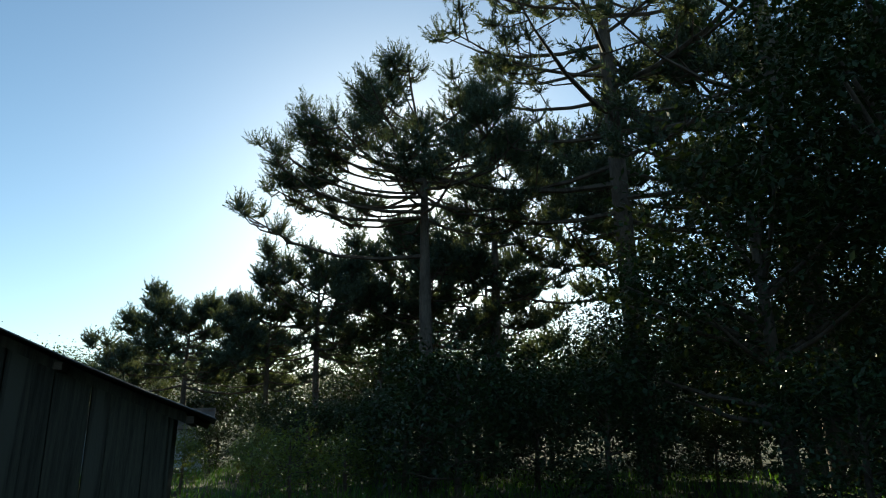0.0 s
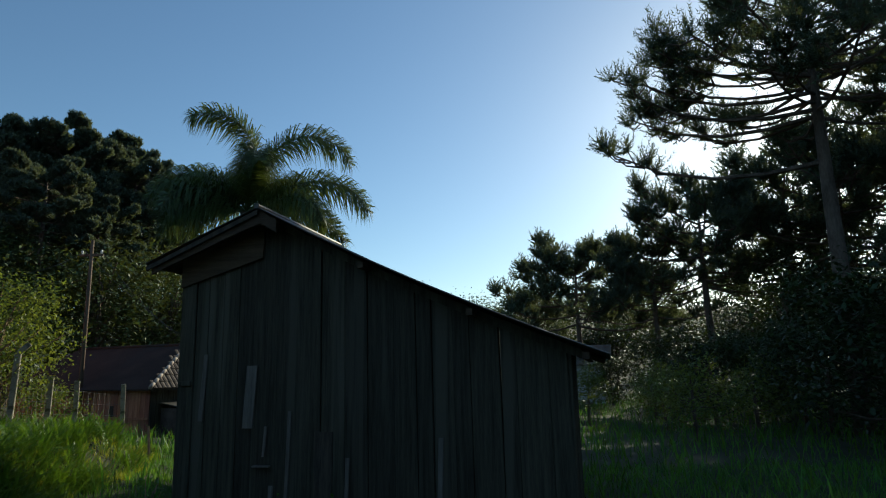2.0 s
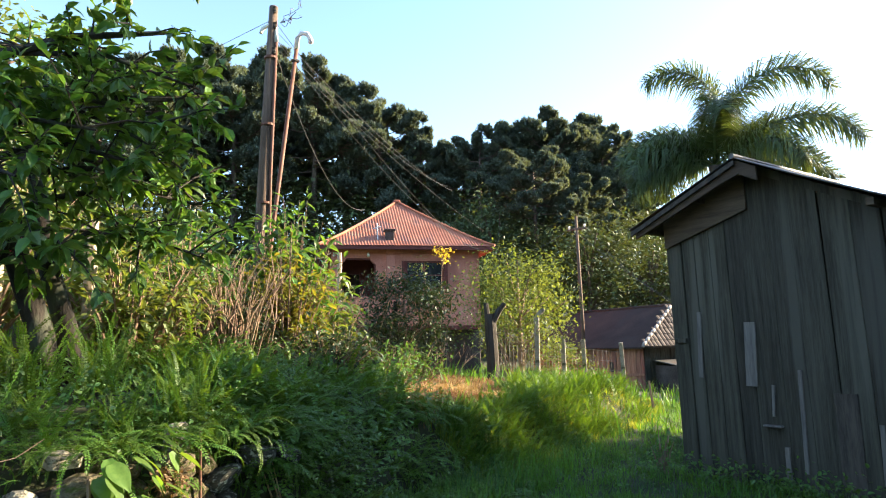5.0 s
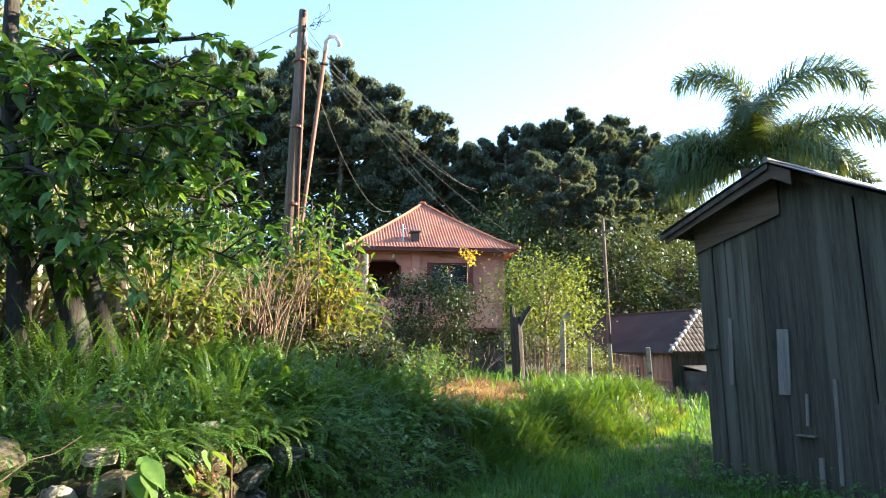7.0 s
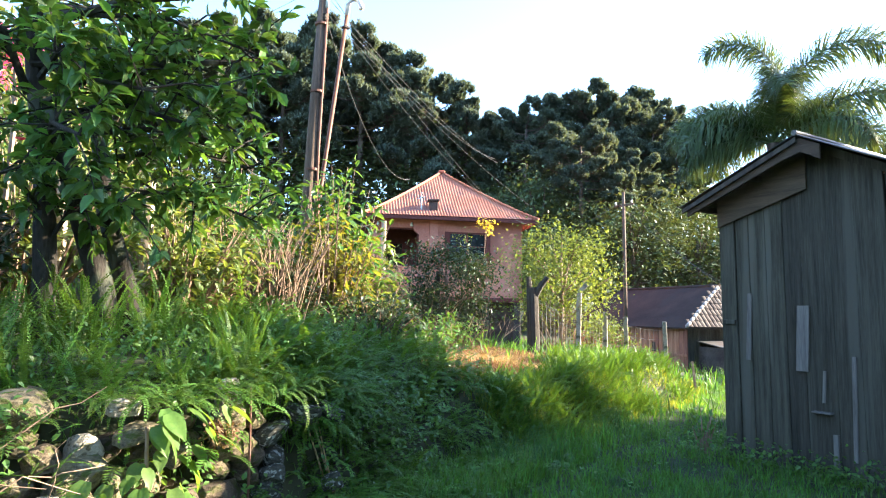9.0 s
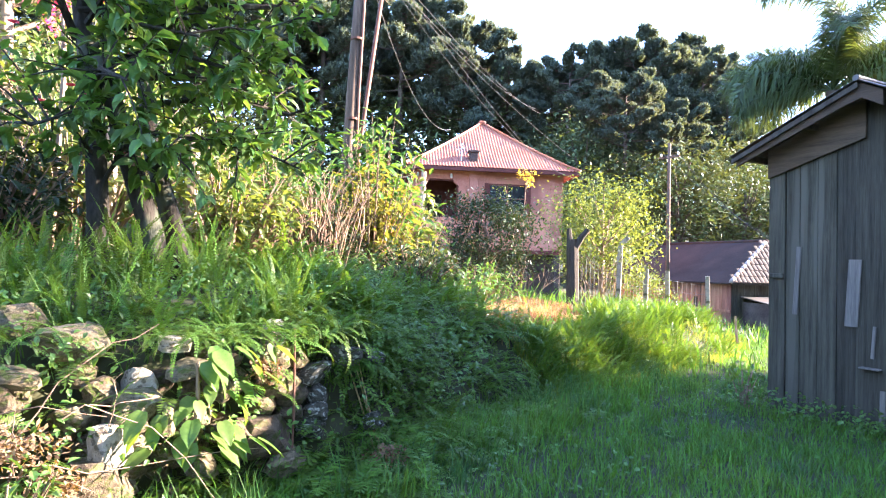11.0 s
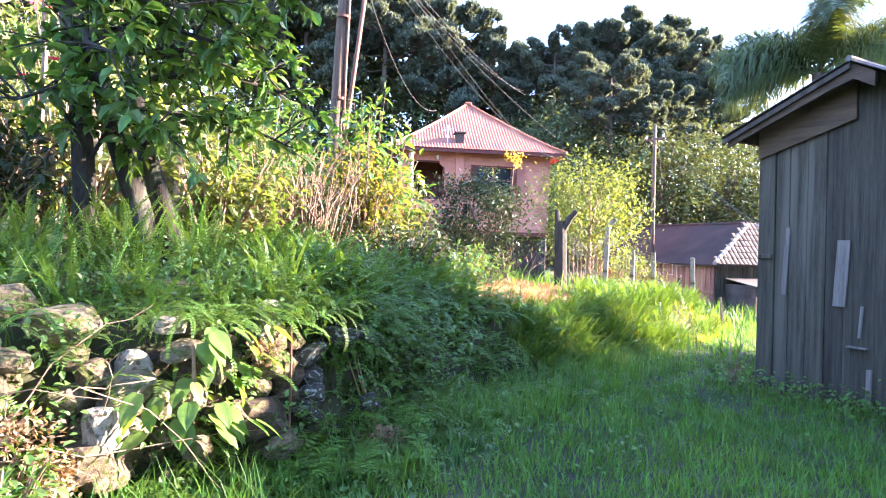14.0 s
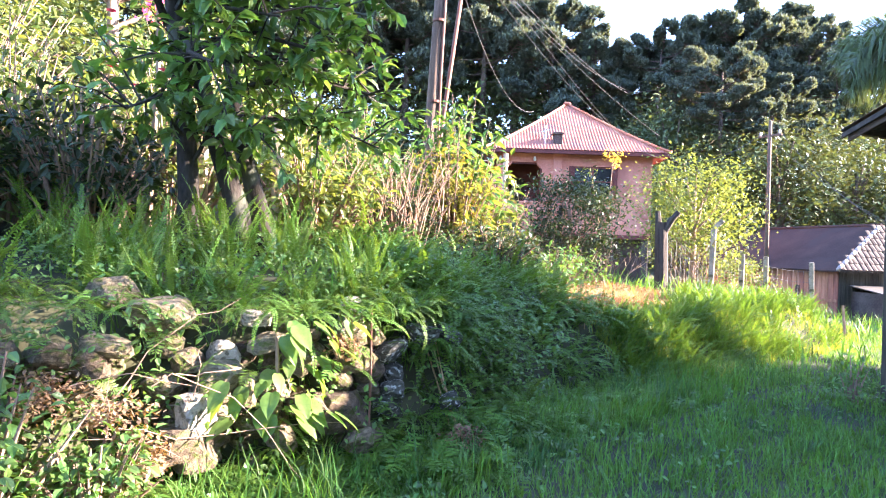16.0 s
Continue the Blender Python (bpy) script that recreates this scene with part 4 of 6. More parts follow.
# tall trees in front of the sun
NEAR = "tall dark araucaria with upswept tufted branches against the sky"
plant_araucaria(pose(10.92, 19.1, 0.0), araucaria(11, 13.0, 9.0, 4.6, 36, 7, 50, 0.66, 0.026, extra=[(z, math.radians(az), L, e) for z, az, L, e in ((7.7, 159, 6.3, 0.0), (9.2, 152, 5.6, 0.0), (9.4, 165, 5.4, 0.03), (10.0, 157, 5.2, 0.04), (9.7, 146, 5.0, 0.05), (10.6, 168, 4.7, 0.08), (11.0, 152, 4.5, 0.1))], flat=0.66), NEAR)
plant_araucaria(pose(18.1, 16.1, -0.1), araucaria(12, 25.5, 9.2, 9.2, 46, 9, 36, 0.8, 0.036, flat=0.36), NEAR)
plant_araucaria(pose(12.6, 34.4, -0.1), araucaria(13, 10.4, 5.8, 5.2, 26, 6, 60, 0.75, 0.04), NEAR)
plant_araucaria(pose(6.9, 41.3, -0.2), araucaria(14, 8.5, 4.5, 5.2, 26, 6, 60, 0.75, 0.045), NEAR)
plant_araucaria(pose(20.9, 29.5, -0.1), araucaria(15, 17.5, 7.5, 5.6, 24, 5, 60, 0.85, 0.045, flat=0.68), NEAR)
plant_araucaria(pose(19.0, 10.0, -0.1), araucaria(16, 24.0, 9.0, 6.5, 26, 3, 30, 0.9, 0.045, flat=0.7), NEAR)
mid = araucaria(17, 11.0, 5.6, 4.6, 26, 5, 34, 0.8, 0.05)
first = plant_araucaria(pose(10.4, 36.6, -0.4, 0, 0, 40), mid, NEAR)
for x, y, rz, s in ((18.6, 37.5, 120, 1.15), (24.5, 35.0, 300, 1.2), (27.0, 24.0, 20, 1.6), (17.6, 30.6, 330, 1.1), (4.2, 46.0, 10, 0.62), (25.0, 14.0, 250, 1.6)):
    first.scale = (s, s, s)
    copy_thing(first, pose(x, y, ground_z(x, y) - 0.1, 0, 0, rz))
first.scale = (0.8, 0.8, 0.8)

# forest behind the house
FAR = "tall araucaria with a flat dark crown in the hillside wood"
kinds = [araucaria(30 + i, 26.0, b, R, n, 14, 150, 0.66, 0.08, flat=0.5, dome=True) for i, (b, R, n) in enumerate(((17.8, 6.0, 28), (16.5, 6.3, 30), (19.0, 5.8, 24), (14.5, 5.6, 32)))]
rng = random.Random(77)
protos = []
spots = [(-62.0, 24.0, 26.0), (-57.0, 36.0, 26.0), (-52.0, 44.0, 23.0), (-45.0, 52.0, 20.0), (-57.7, 16.5, 25.0), (-55.0, 18.4, 26.0), (-58.0, 22.5, 28.0), (-53.7, 26.9, 28.0), (-56.5, 30.0, 30.2), (-50.5, 33.0, 27.6), (-50.1, 36.5, 27.0), (-46.3, 38.2, 25.0), (-44.6, 42.2, 22.0), (-41.4, 45.5, 20.8),
         (-38.1, 44.0, 21.2), (-37.6, 49.3, 23.2), (-34.2, 49.5, 22.9), (-33.0, 53.2, 22.6), (-29.8, 52.1, 20.2), (-27.1, 51.3, 17.6), (-28.3, 38.8, 16.0), (-26.6, 42.3, 14.2), (-30.0, 57.5, 16.0), (-60.0, 9.0, 24.0), (-62.0, 2.0, 25.0), (-63.0, -6.0, 26.0)]
for i, (x, y, h) in enumerate(spots):
    k = i % 4
    g = ground_z(x, y) - 0.3
    s = (h - 1.0 - g) / 26.0
    if i < 4:
        t = plant_araucaria(pose(x, y, g, 0, 0, rng.uniform(0, 360)), kinds[k], FAR, "hillside araucarias", False)
        protos.append(t)
        t.scale = (s, s, s)
    else:
        p = protos[k]
        keep = p.scale.copy()
        p.scale = (s, s, s)
        copy_thing(p, pose(x, y, g, 0, 0, rng.uniform(0, 360)))
        p.scale = keep


def leafy(shape, c, radii, n, size, clumps, rng, spread=0.32):
    """Leaves in clumps through an uneven rounded crown."""
    cs = []
    for _ in range(clumps):
        d = Vector((rng.gauss(0, 1), rng.gauss(0, 1), rng.gauss(0, 0.9) + 0.2)).normalized() * rng.uniform(0.45, 1.0)
        cs.append(Vector((c[0] + d.x * radii[0], c[1] + d.y * radii[1], c[2] + d.z * radii[2])))
    rad = sum(radii) / 3 * spread
    for _ in range(n):
        o = rng.choice(cs)
        d = Vector((rng.gauss(0, 1), rng.gauss(0, 1), rng.gauss(0, 0.8)))
        p = o + d * rad * 0.55
        w = Vector((rng.gauss(0, 1), rng.gauss(0, 1), rng.gauss(-0.2, 0.7)))
        s = size * rng.uniform(0.6, 1.3)
        shape.small_leaf(p, w, Vector((rng.gauss(0, 0.5), rng.gauss(0, 0.5), 1)), s, s * 0.5)
    return cs


def broadleaf(seed, H, R, leaves, size, clumps=40, low=0.25):
    """Trunk with limbs, and a crown of leaf clumps."""
    rng = random.Random(seed)
    trunk, crown = Shape(), Shape()
    cs = leafy(crown, (0, 0, H * (0.5 + low / 2)), (R, R, H * (0.5 - low / 2)), leaves, size, clumps, rng)
    b = Vector((rng.uniform(-0.2, 0.2), rng.uniform(-0.2, 0.2), 0))
    trunk.tube([(0, 0, -0.4), b * 0.4 + Vector((0, 0, H * 0.3)), b + Vector((0, 0, H * 0.75))], [0.018 * H + 0.03, 0.014 * H + 0.02, 0.01 * H], 7)
    for c in cs[: min(18, len(cs))]:
        st = b * 0.6 + Vector((0, 0, min(c.z * 0.7, H * 0.6)))
        trunk.tube([st, st.lerp(c, 0.5) - Vector((0, 0, 0.1)), c], [0.008 * H, 0.006 * H, 0.003 * H], 4, cap=False)
    return trunk, crown


def plant_broadleaf(name, m, shapes, leaf_mat, label, category="tree", group="", bark=M_BARK):
    t = thing(name, m, label, category, group)
    part("trunk", shapes[0], bark, t, smooth=True)
    part("crown", shapes[1], leaf_mat, t)
    return t


# trees and undergrowth on the sunny side, their shade put into the dark leaf colour
dense = [broadleaf(50, 9.0, 3.4, 13000, 0.19, 80, 0.08), broadleaf(51, 4.2, 2.3, 9000, 0.16, 60, 0.0), broadleaf(52, 14.0, 4.4, 17000, 0.2, 110, 0.2)]
DARKTREE = "dense broadleaf tree, deep shade put into its dark leaf colour"
DARKBUSH = "dense undergrowth bush, the shade beneath the trees put into its colour"
a = plant_broadleaf("broadleaf_tree", pose(13.6, 8.2, -0.1), dense[0], M_DARKSHADELEAF, DARKTREE, "tree", "shade trees")
b = plant_broadleaf("undergrowth_bush", pose(9.0, 14.2, -0.1), dense[1], M_DARKSHADELEAF, DARKBUSH, "bush", "undergrowth")
c = plant_broadleaf("broadleaf_tree", pose(16.2, 5.6, -0.1), dense[2], M_DARKSHADELEAF, DARKTREE, "tree", "shade trees")
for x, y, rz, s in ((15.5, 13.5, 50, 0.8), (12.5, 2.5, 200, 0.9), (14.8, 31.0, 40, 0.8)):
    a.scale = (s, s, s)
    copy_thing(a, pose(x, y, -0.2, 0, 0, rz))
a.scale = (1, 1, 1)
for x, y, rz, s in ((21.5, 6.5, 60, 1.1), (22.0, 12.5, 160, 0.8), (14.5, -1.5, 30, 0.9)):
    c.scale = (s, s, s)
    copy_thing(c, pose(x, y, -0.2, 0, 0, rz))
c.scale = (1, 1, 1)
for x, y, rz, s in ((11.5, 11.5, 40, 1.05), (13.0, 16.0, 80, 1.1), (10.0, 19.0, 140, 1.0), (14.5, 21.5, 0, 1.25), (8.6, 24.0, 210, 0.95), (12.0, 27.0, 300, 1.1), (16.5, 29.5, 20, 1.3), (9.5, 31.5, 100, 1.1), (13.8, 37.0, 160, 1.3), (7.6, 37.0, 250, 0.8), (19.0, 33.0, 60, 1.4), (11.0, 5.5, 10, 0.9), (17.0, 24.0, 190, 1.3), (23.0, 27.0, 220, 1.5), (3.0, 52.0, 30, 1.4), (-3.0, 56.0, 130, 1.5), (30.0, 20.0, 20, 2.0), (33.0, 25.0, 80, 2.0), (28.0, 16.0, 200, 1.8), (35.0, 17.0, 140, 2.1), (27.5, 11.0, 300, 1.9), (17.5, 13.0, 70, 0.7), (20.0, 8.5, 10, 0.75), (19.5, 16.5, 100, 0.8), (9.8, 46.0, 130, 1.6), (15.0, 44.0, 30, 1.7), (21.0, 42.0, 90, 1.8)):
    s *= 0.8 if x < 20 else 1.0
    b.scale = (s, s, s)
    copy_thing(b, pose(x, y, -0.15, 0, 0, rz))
b.scale = (1, 1, 1)

lit = broadleaf(53, 1.9, 1.3, 2600, 0.11, 34, 0.0)
k = plant_broadleaf("sunlit_bush", pose(5.6, 17.0, -0.1), lit, M_LIME, "low yellow-green bush catching light under the trees", "bush", "lit undergrowth")
for x, y, rz in ((8.2, 19.5, 50), (6.4, 22.5, 140), (10.5, 21.5, 220), (4.4, 26.0, 300), (7.4, 27.5, 10)):
    copy_thing(k, pose(x, y, -0.1, 0, 0, rz))

# lighter mixed trees below the hillside wood
HILL = "rounded olive-green tree at the edge of the wood"
hill = [broadleaf(60 + i, 10.0, 3.6, 8000, 0.27, 90, 0.1) for i in range(3)]
rng = random.Random(5)
hs = []
for i, (x, y, h) in enumerate(((-34, 40, 13.5), (-30.5, 37, 12), (-38, 36, 9), (-43, 36, 8), (-47, 30, 7), (-50, 25, 8), (-52, 19, 9), (-24.5, 40, 7), (-22, 44, 6.5), (-20, 48, 6), (-18, 52, 6.5), (-15, 56, 7), (-26, 47, 8), (-32, 46, 8.5), (-38, 42, 8), (-56, 12, 10), (-57, 5, 11), (-58, -2, 12), (-28, 33, 5), (-22, 60, 9), (-35, 30, 4.5), (-40, 26, 5), (-45, 20, 6), (-54, 34, 13), (-50, 40, 13), (-46, 46, 12), (-42, 50, 12), (-58, 27, 13), (-60, 18, 13), (-38, 55, 12), (-33, 58, 10), (-62, 8, 14), (-63, -3, 14), (-27, 58, 9), (-12, 62, 9), (-6, 66, 10), (0, 64, 9), (6, 68, 11), (12, 62, 10), (18, 66, 12), (25, 58, 11), (31, 52, 11), (36, 45, 11), (39, 37, 11), (41, 28, 11), (42, 19, 11), (33, 33, 9), (28, 44, 9), (40, 8, 11))):
    s = h / 10.0 * (1.5 if x < -18 and i > 2 else 1.0)
    g = ground_z(x, y) - 0.3
    if i < 3:
        t = plant_broadleaf("hillside_tree", pose(x, y, g, 0, 0, rng.uniform(0, 360)), hill[i], M_CONIFER, HILL, "tree", "hillside trees")
        t.scale = (s, s, s)
        hs.append(t)
    else:
        p = hs[i % 3]
        keep = p.scale.copy()
        p.scale = (s * 1.15, s * 1.15, s)
        copy_thing(p, pose(x, y, g, 0, 0, rng.uniform(0, 360)))
        p.scale = keep


# ---------------------------------------------------------------- palm behind the shed
def palm_frond(seed, L, el, arch):
    """A plumed frond that leaves the crown at el (radians) and bends over by arch; its leaflets hang."""
    rng = random.Random(seed)
    rib, leaves = Shape(), Shape()
    pts, p = [Vector((0, 0, 0))], Vector((0, 0, 0))
    for i in range(40):
        a = el - arch * ((i + 0.5) / 40) ** 1.9
        p = p + Vector((math.cos(a), 0, math.sin(a))) * L / 40
        pts.append(p)

    def at(t):
        k = min(39, int(t * 40))
        return pts[k].lerp(pts[k + 1], t * 40 - k)
    rib.tube([at(i / 12 * 0.999) for i in range(13)], [0.04 - 0.0028 * i for i in range(13)], 5)
    for i in range(300):
        t = 0.1 + 0.895 * i / 300
        w = (at(min(0.999, t + 0.02)) - at(t - 0.02)).normalized()
        nor = Vector((-w.z, 0, w.x))
        for sg in (-1, 1):
            d = (w * rng.uniform(0.35, 0.75) + Vector((0, sg, 0)) * rng.uniform(0.35, 1.0) + nor * rng.uniform(-0.7, 0.75)).normalized()
            ln = (0.82 * math.sin(math.pi * min(1, 0.2 + 0.68 * t)) + 0.12) * rng.uniform(0.8, 1.15)
            q = at(t)
            m1 = q + d * ln * 0.5 - Vector((0, 0, ln * 0.05))
            tip = q + d * ln * 0.82 - Vector((0, 0, ln * 0.42))
            sd = w * 0.012
            leaves.add([q - sd, q + sd, m1 + sd * 1.1, m1 - sd * 1.1, tip], [(0, 1, 2, 3), (3, 2, 4)])
    return rib, leaves


def build_palm():
    z0 = ground_z(-5.5, 14.9)
    p = thing("feather_palm", pose(-5.5, 14.9, z0), "tall feather palm with arching plumed fronds behind the shed", "palm tree")
    top = 5.5 - z0
    part("trunk", Shape().tube([(0, 0, -0.3), (0.05, 0, 1.5), (0.04, 0, 3.5), (0, 0, top)], [0.2, 0.16, 0.14, 0.13], 12), M_BARK, p, smooth=True)
    view = math.radians(20.3)
    for i, (az, el, L, arch) in enumerate(((178, 106, 3.7, 2.5), (2, 80, 4.2, 2.7), (183, 46, 2.6, 2.1), (-2, 40, 3.6, 1.9), (160, 66, 2.3, 2.4), (12, 14, 2.8, 1.3), (95, 70, 2.6, 2.0), (-82, 62, 2.6, 2.2), (200, 10, 2.1, 1.3), (-150, 30, 2.4, 1.9), (40, 60, 2.8, 2.3), (-40, 20, 2.6, 1.6), (130, 25, 2.6, 1.7))):
        rib, leaves = palm_frond(i, L, math.radians(el), arch)
        f = part("frond", leaves, M_PALM, p, m=Matrix.Translation((0, 0, top)) @ Matrix.Rotation(math.radians(az) + view, 4, "Z"))
        part("midrib", rib, M_PALM, f)


build_palm()


# ---------------------------------------------------------------- shrubs in the garden
LIGHTB = broadleaf(70, 3.65, 1.4, 10500, 0.085, 90, 0.14)
plant_broadleaf("lime_shrub", pose(-9.8, 12.7, ground_z(-9.8, 12.7)), LIGHTB, M_LIME, "small sunlit lime-green tree by the fence", "shrub", "garden shrubs", M_TWIG)
plant_broadleaf("dark_shrub", pose(-10.5, 9.5, ground_z(-10.5, 9.5) - 0.1), broadleaf(71, 2.5, 1.25, 9500, 0.085, 70, 0.05), M_DARKSHADELEAF, "dark-leaved rounded garden shrub below the house", "shrub", "garden shrubs", M_TWIG)
plant_broadleaf("lime_shrub", pose(-9.9, 14.4, ground_z(-9.9, 14.4)), broadleaf(72, 1.5, 0.9, 2600, 0.08, 36, 0.0), M_LIME, "low yellow-green shrub against the wire fence", "shrub", "garden shrubs", M_TWIG)
fl = thing("flowering_shrub", pose(-11.6, 11.6, ground_z(-11.6, 11.6)), "slender shrub with yellow blossom before the window", "shrub", "garden shrubs")
for k, (dx, dy, h) in enumerate(((0.1, 0.1, 3.5), (-0.35, -0.25, 3.1), (0.5, 0.35, 2.6))):
    part("stem", Shape().tube([(0, 0, -0.1), (dx * 0.3, dy * 0.3, h * 0.5), (dx, dy, h)], [0.018, 0.014, 0.006], 5), M_TWIG, fl)
    bl = Shape()
    leafy(bl, (dx, dy, h - 0.15), (0.28, 0.28, 0.28), 170 if k == 0 else 60, 0.075, 8, random.Random(73 + k), 0.5)
    part("blossom", bl, M_YELLOW if k == 0 else M_LIME, fl, "yellow blossom sprays" if k == 0 else "")


def twig_bundle(seed, n, H, R, r=0.008):
    rng = random.Random(seed)
    s = Shape()
    for _ in range(n):
        p = Vector((rng.gauss(0, R * 0.4), rng.gauss(0, R * 0.4), -0.1))
        d = Vector((p.x * 0.9 + rng.gauss(0, R * 0.4), p.y * 0.9 + rng.gauss(0, R * 0.4), 0))
        h = H * rng.uniform(0.55, 1.05)
        mid = p + d * 0.45 + Vector((rng.gauss(0, 0.04), rng.gauss(0, 0.04), h * 0.55))
        tip = p + d * 1.1 + Vector((rng.gauss(0, 0.08), rng.gauss(0, 0.08), h))
        s.tube([p, mid, tip], [r, r * 0.8, r * 0.35], 4, cap=False)
        for _ in range(2):
            q = mid.lerp(tip, rng.uniform(0.1, 0.8))
            s.tube([q, q + Vector((rng.gauss(0, 0.12), rng.gauss(0, 0.12), rng.uniform(0.1, 0.3)))], [r * 0.5, r * 0.25], 3, cap=False)
    return s


for x, y, n, H, R, label in ((-6.55, 3.35, 80, 1.25, 0.42, "bundle of bare reddish-brown stems in the bushes"), (-11.2, 8.9, 60, 1.6, 0.9, "tangle of bare arching twigs beside the pale post"), (-9.9, 9.9, 26, 1.0, 0.6, "bare straggling twigs in the garden"), (-9.5, 12.0, 40, 1.7, 0.6, "bare upright stems behind the gatepost"), (-12.6, 8.4, 60, 2.3, 0.8, "bare woody brush heap below the pole")):
    solid("bare_brush", twig_bundle(int(-x * 10), n, H, R, 0.012 if R > 0.55 else 0.009), M_TWIG, pose(x, y, ground_z(x, y)), label, "brush", "bare brush")

# sunlit trees beyond the leafy tree
GLOW = "sunlit yellow-green broad-leaved tree at the back of the garden"
for sd, x, y, h, r in ((80, -13.2, 0.6, 6.6, 1.9), (81, -14.0, -2.6, 6.0, 1.9)):
    plant_broadleaf("garden_tree", pose(x, y, ground_z(x, y) - 0.1), broadleaf(sd, h, r, 4200, 0.17, 60, 0.25), M_LIME, GLOW, "tree", "garden trees", M_TWIG)


# ---------------------------------------------------------------- fieldstone retaining wall
def stone_mesh(i):
    rng = random.Random(100 + i)
    bm = bmesh.new()
    bmesh.ops.create_icosphere(bm, subdivisions=3, radius=1.0)
    off = Vector((i * 7.3, i * 3.1, 0))
    cuts = [Vector((rng.gauss(0, 1), rng.gauss(0, 1), rng.gauss(0, 1))).normalized() for _ in range(9)] + [Vector(a) for a in ((1, 0, 0), (-1, 0, 0), (0, 1, 0), (0, -1, 0), (0, 0, 1), (0, 0, -1))]
    reach = [rng.uniform(0.72, 0.95) for _ in range(9)] + [rng.uniform(0.8, 0.95) for _ in range(6)]
    for v in bm.verts:
        p = v.co.normalized() * 1.45
        k = min([r / p.dot(c) for c, r in zip(cuts, reach) if p.dot(c) > 0.05] + [1.0])
        v.co = p * k * (1 + 0.07 * noise.noise(p * 2.6 + off))
    me = bpy.data.meshes.new("stone")
    bm.to_mesh(me)
    bm.free()
    return me


def build_wall():
    rng = random.Random(21)
    w = thing("fieldstone_wall", pose(-3.7, 1.0, 0), "low dry wall of mossy fieldstones holding up the bank", "stone wall")
    meshes = [stone_mesh(i) for i in range(14)]
    for me in meshes[:8]:
        me.materials.append(M_STONE)
    # stones of the far end, with its shade put into their colour
    for me in meshes[10:]:
        me.materials.append(M_SHADELICHEN)
    for me in meshes[8:10]:
        me.materials.append(M_PALESTONE)
    for _ in range(130):     # small stones and rubble packed behind the face
        y = rng.uniform(-2.4, 2.4)
        z = rng.uniform(0.02, 0.86)
        m = pose(lerp_table(FOOT, y) - 0.07 - 0.12 * z + 3.7, y - 1.0, z, rng.uniform(-30, 30), rng.uniform(-30, 30), rng.uniform(-30, 30)) @ Matrix.Diagonal((0.09, rng.uniform(0.08, 0.15), rng.uniform(0.05, 0.1), 1))
        if noise.noise(Vector((y * 2.1, z * 2.6, 4))) < 0.12:
            part("stone", meshes[10 + rng.randrange(4)] if y > 1.7 else meshes[rng.randrange(8)], None, w, m=m)
    z = 0.0
    row = 0
    while z < 0.8:
        h = rng.uniform(0.1, 0.17)
        y = -2.4 + rng.uniform(0, 0.2)
        while y < 2.35:
            wd = rng.uniform(0.12, 0.3)
            if rng.random() > 0.22 and noise.noise(Vector((y * 2.1, z * 2.6, 4))) < 0.16:
                x = lerp_table(FOOT, y) + 0.06 - 0.12 * z + rng.uniform(-0.12, 0.06)
                zz = z + h * 0.5 + rng.uniform(-0.03, 0.03)
                me = meshes[10 + rng.randrange(4)] if y > 1.75 else meshes[8 + rng.randrange(2)] if rng.random() < 0.04 else meshes[rng.randrange(8)]
                m = pose(x + 3.7, y - 1.0 + wd / 2, zz, rng.uniform(-24, 24), rng.uniform(-18, 18), rng.uniform(-25, 25)) @ Matrix.Diagonal((rng.uniform(0.1, 0.15), wd * 0.52, h * rng.uniform(0.5, 0.68), 1))
                part("stone", me, None, w, m=m)
            y += wd * 1.02
        z += h * 0.92
        row += 1
    # stones seen clearly along the top
    for x, y, z, a, b, c, k, rz in ((-3.78, 0.52, 0.95, 0.16, 0.2, 0.11, 2, 10), (-3.98, 0.28, 1.06, 0.13, 0.13, 0.1, 5, 40), (-3.72, 1.02, 0.93, 0.1, 0.1, 0.05, 8, 0), (-3.86, 1.68, 0.85, 0.07, 0.12, 0.2, 9, 14), (-3.68, 1.55, 0.33, 0.16, 0.19, 0.15, 3, 5), (-3.55, 0.62, 0.28, 0.14, 0.15, 0.12, 3, 20), (-3.6, 0.8, 0.62, 0.12, 0.14, 0.1, 1, 0), (-3.56, 0.68, 0.45, 0.1, 0.13, 0.12, 8, 30), (-5.1, 4.85, 0.38, 0.1, 0.14, 0.2, 6, 30)):
        part("stone", meshes[k], None, w, m=pose(x + 3.7, y - 1.0, z, 0, 0, rz) @ Matrix.Diagonal((a, b, c, 1)))


build_wall()


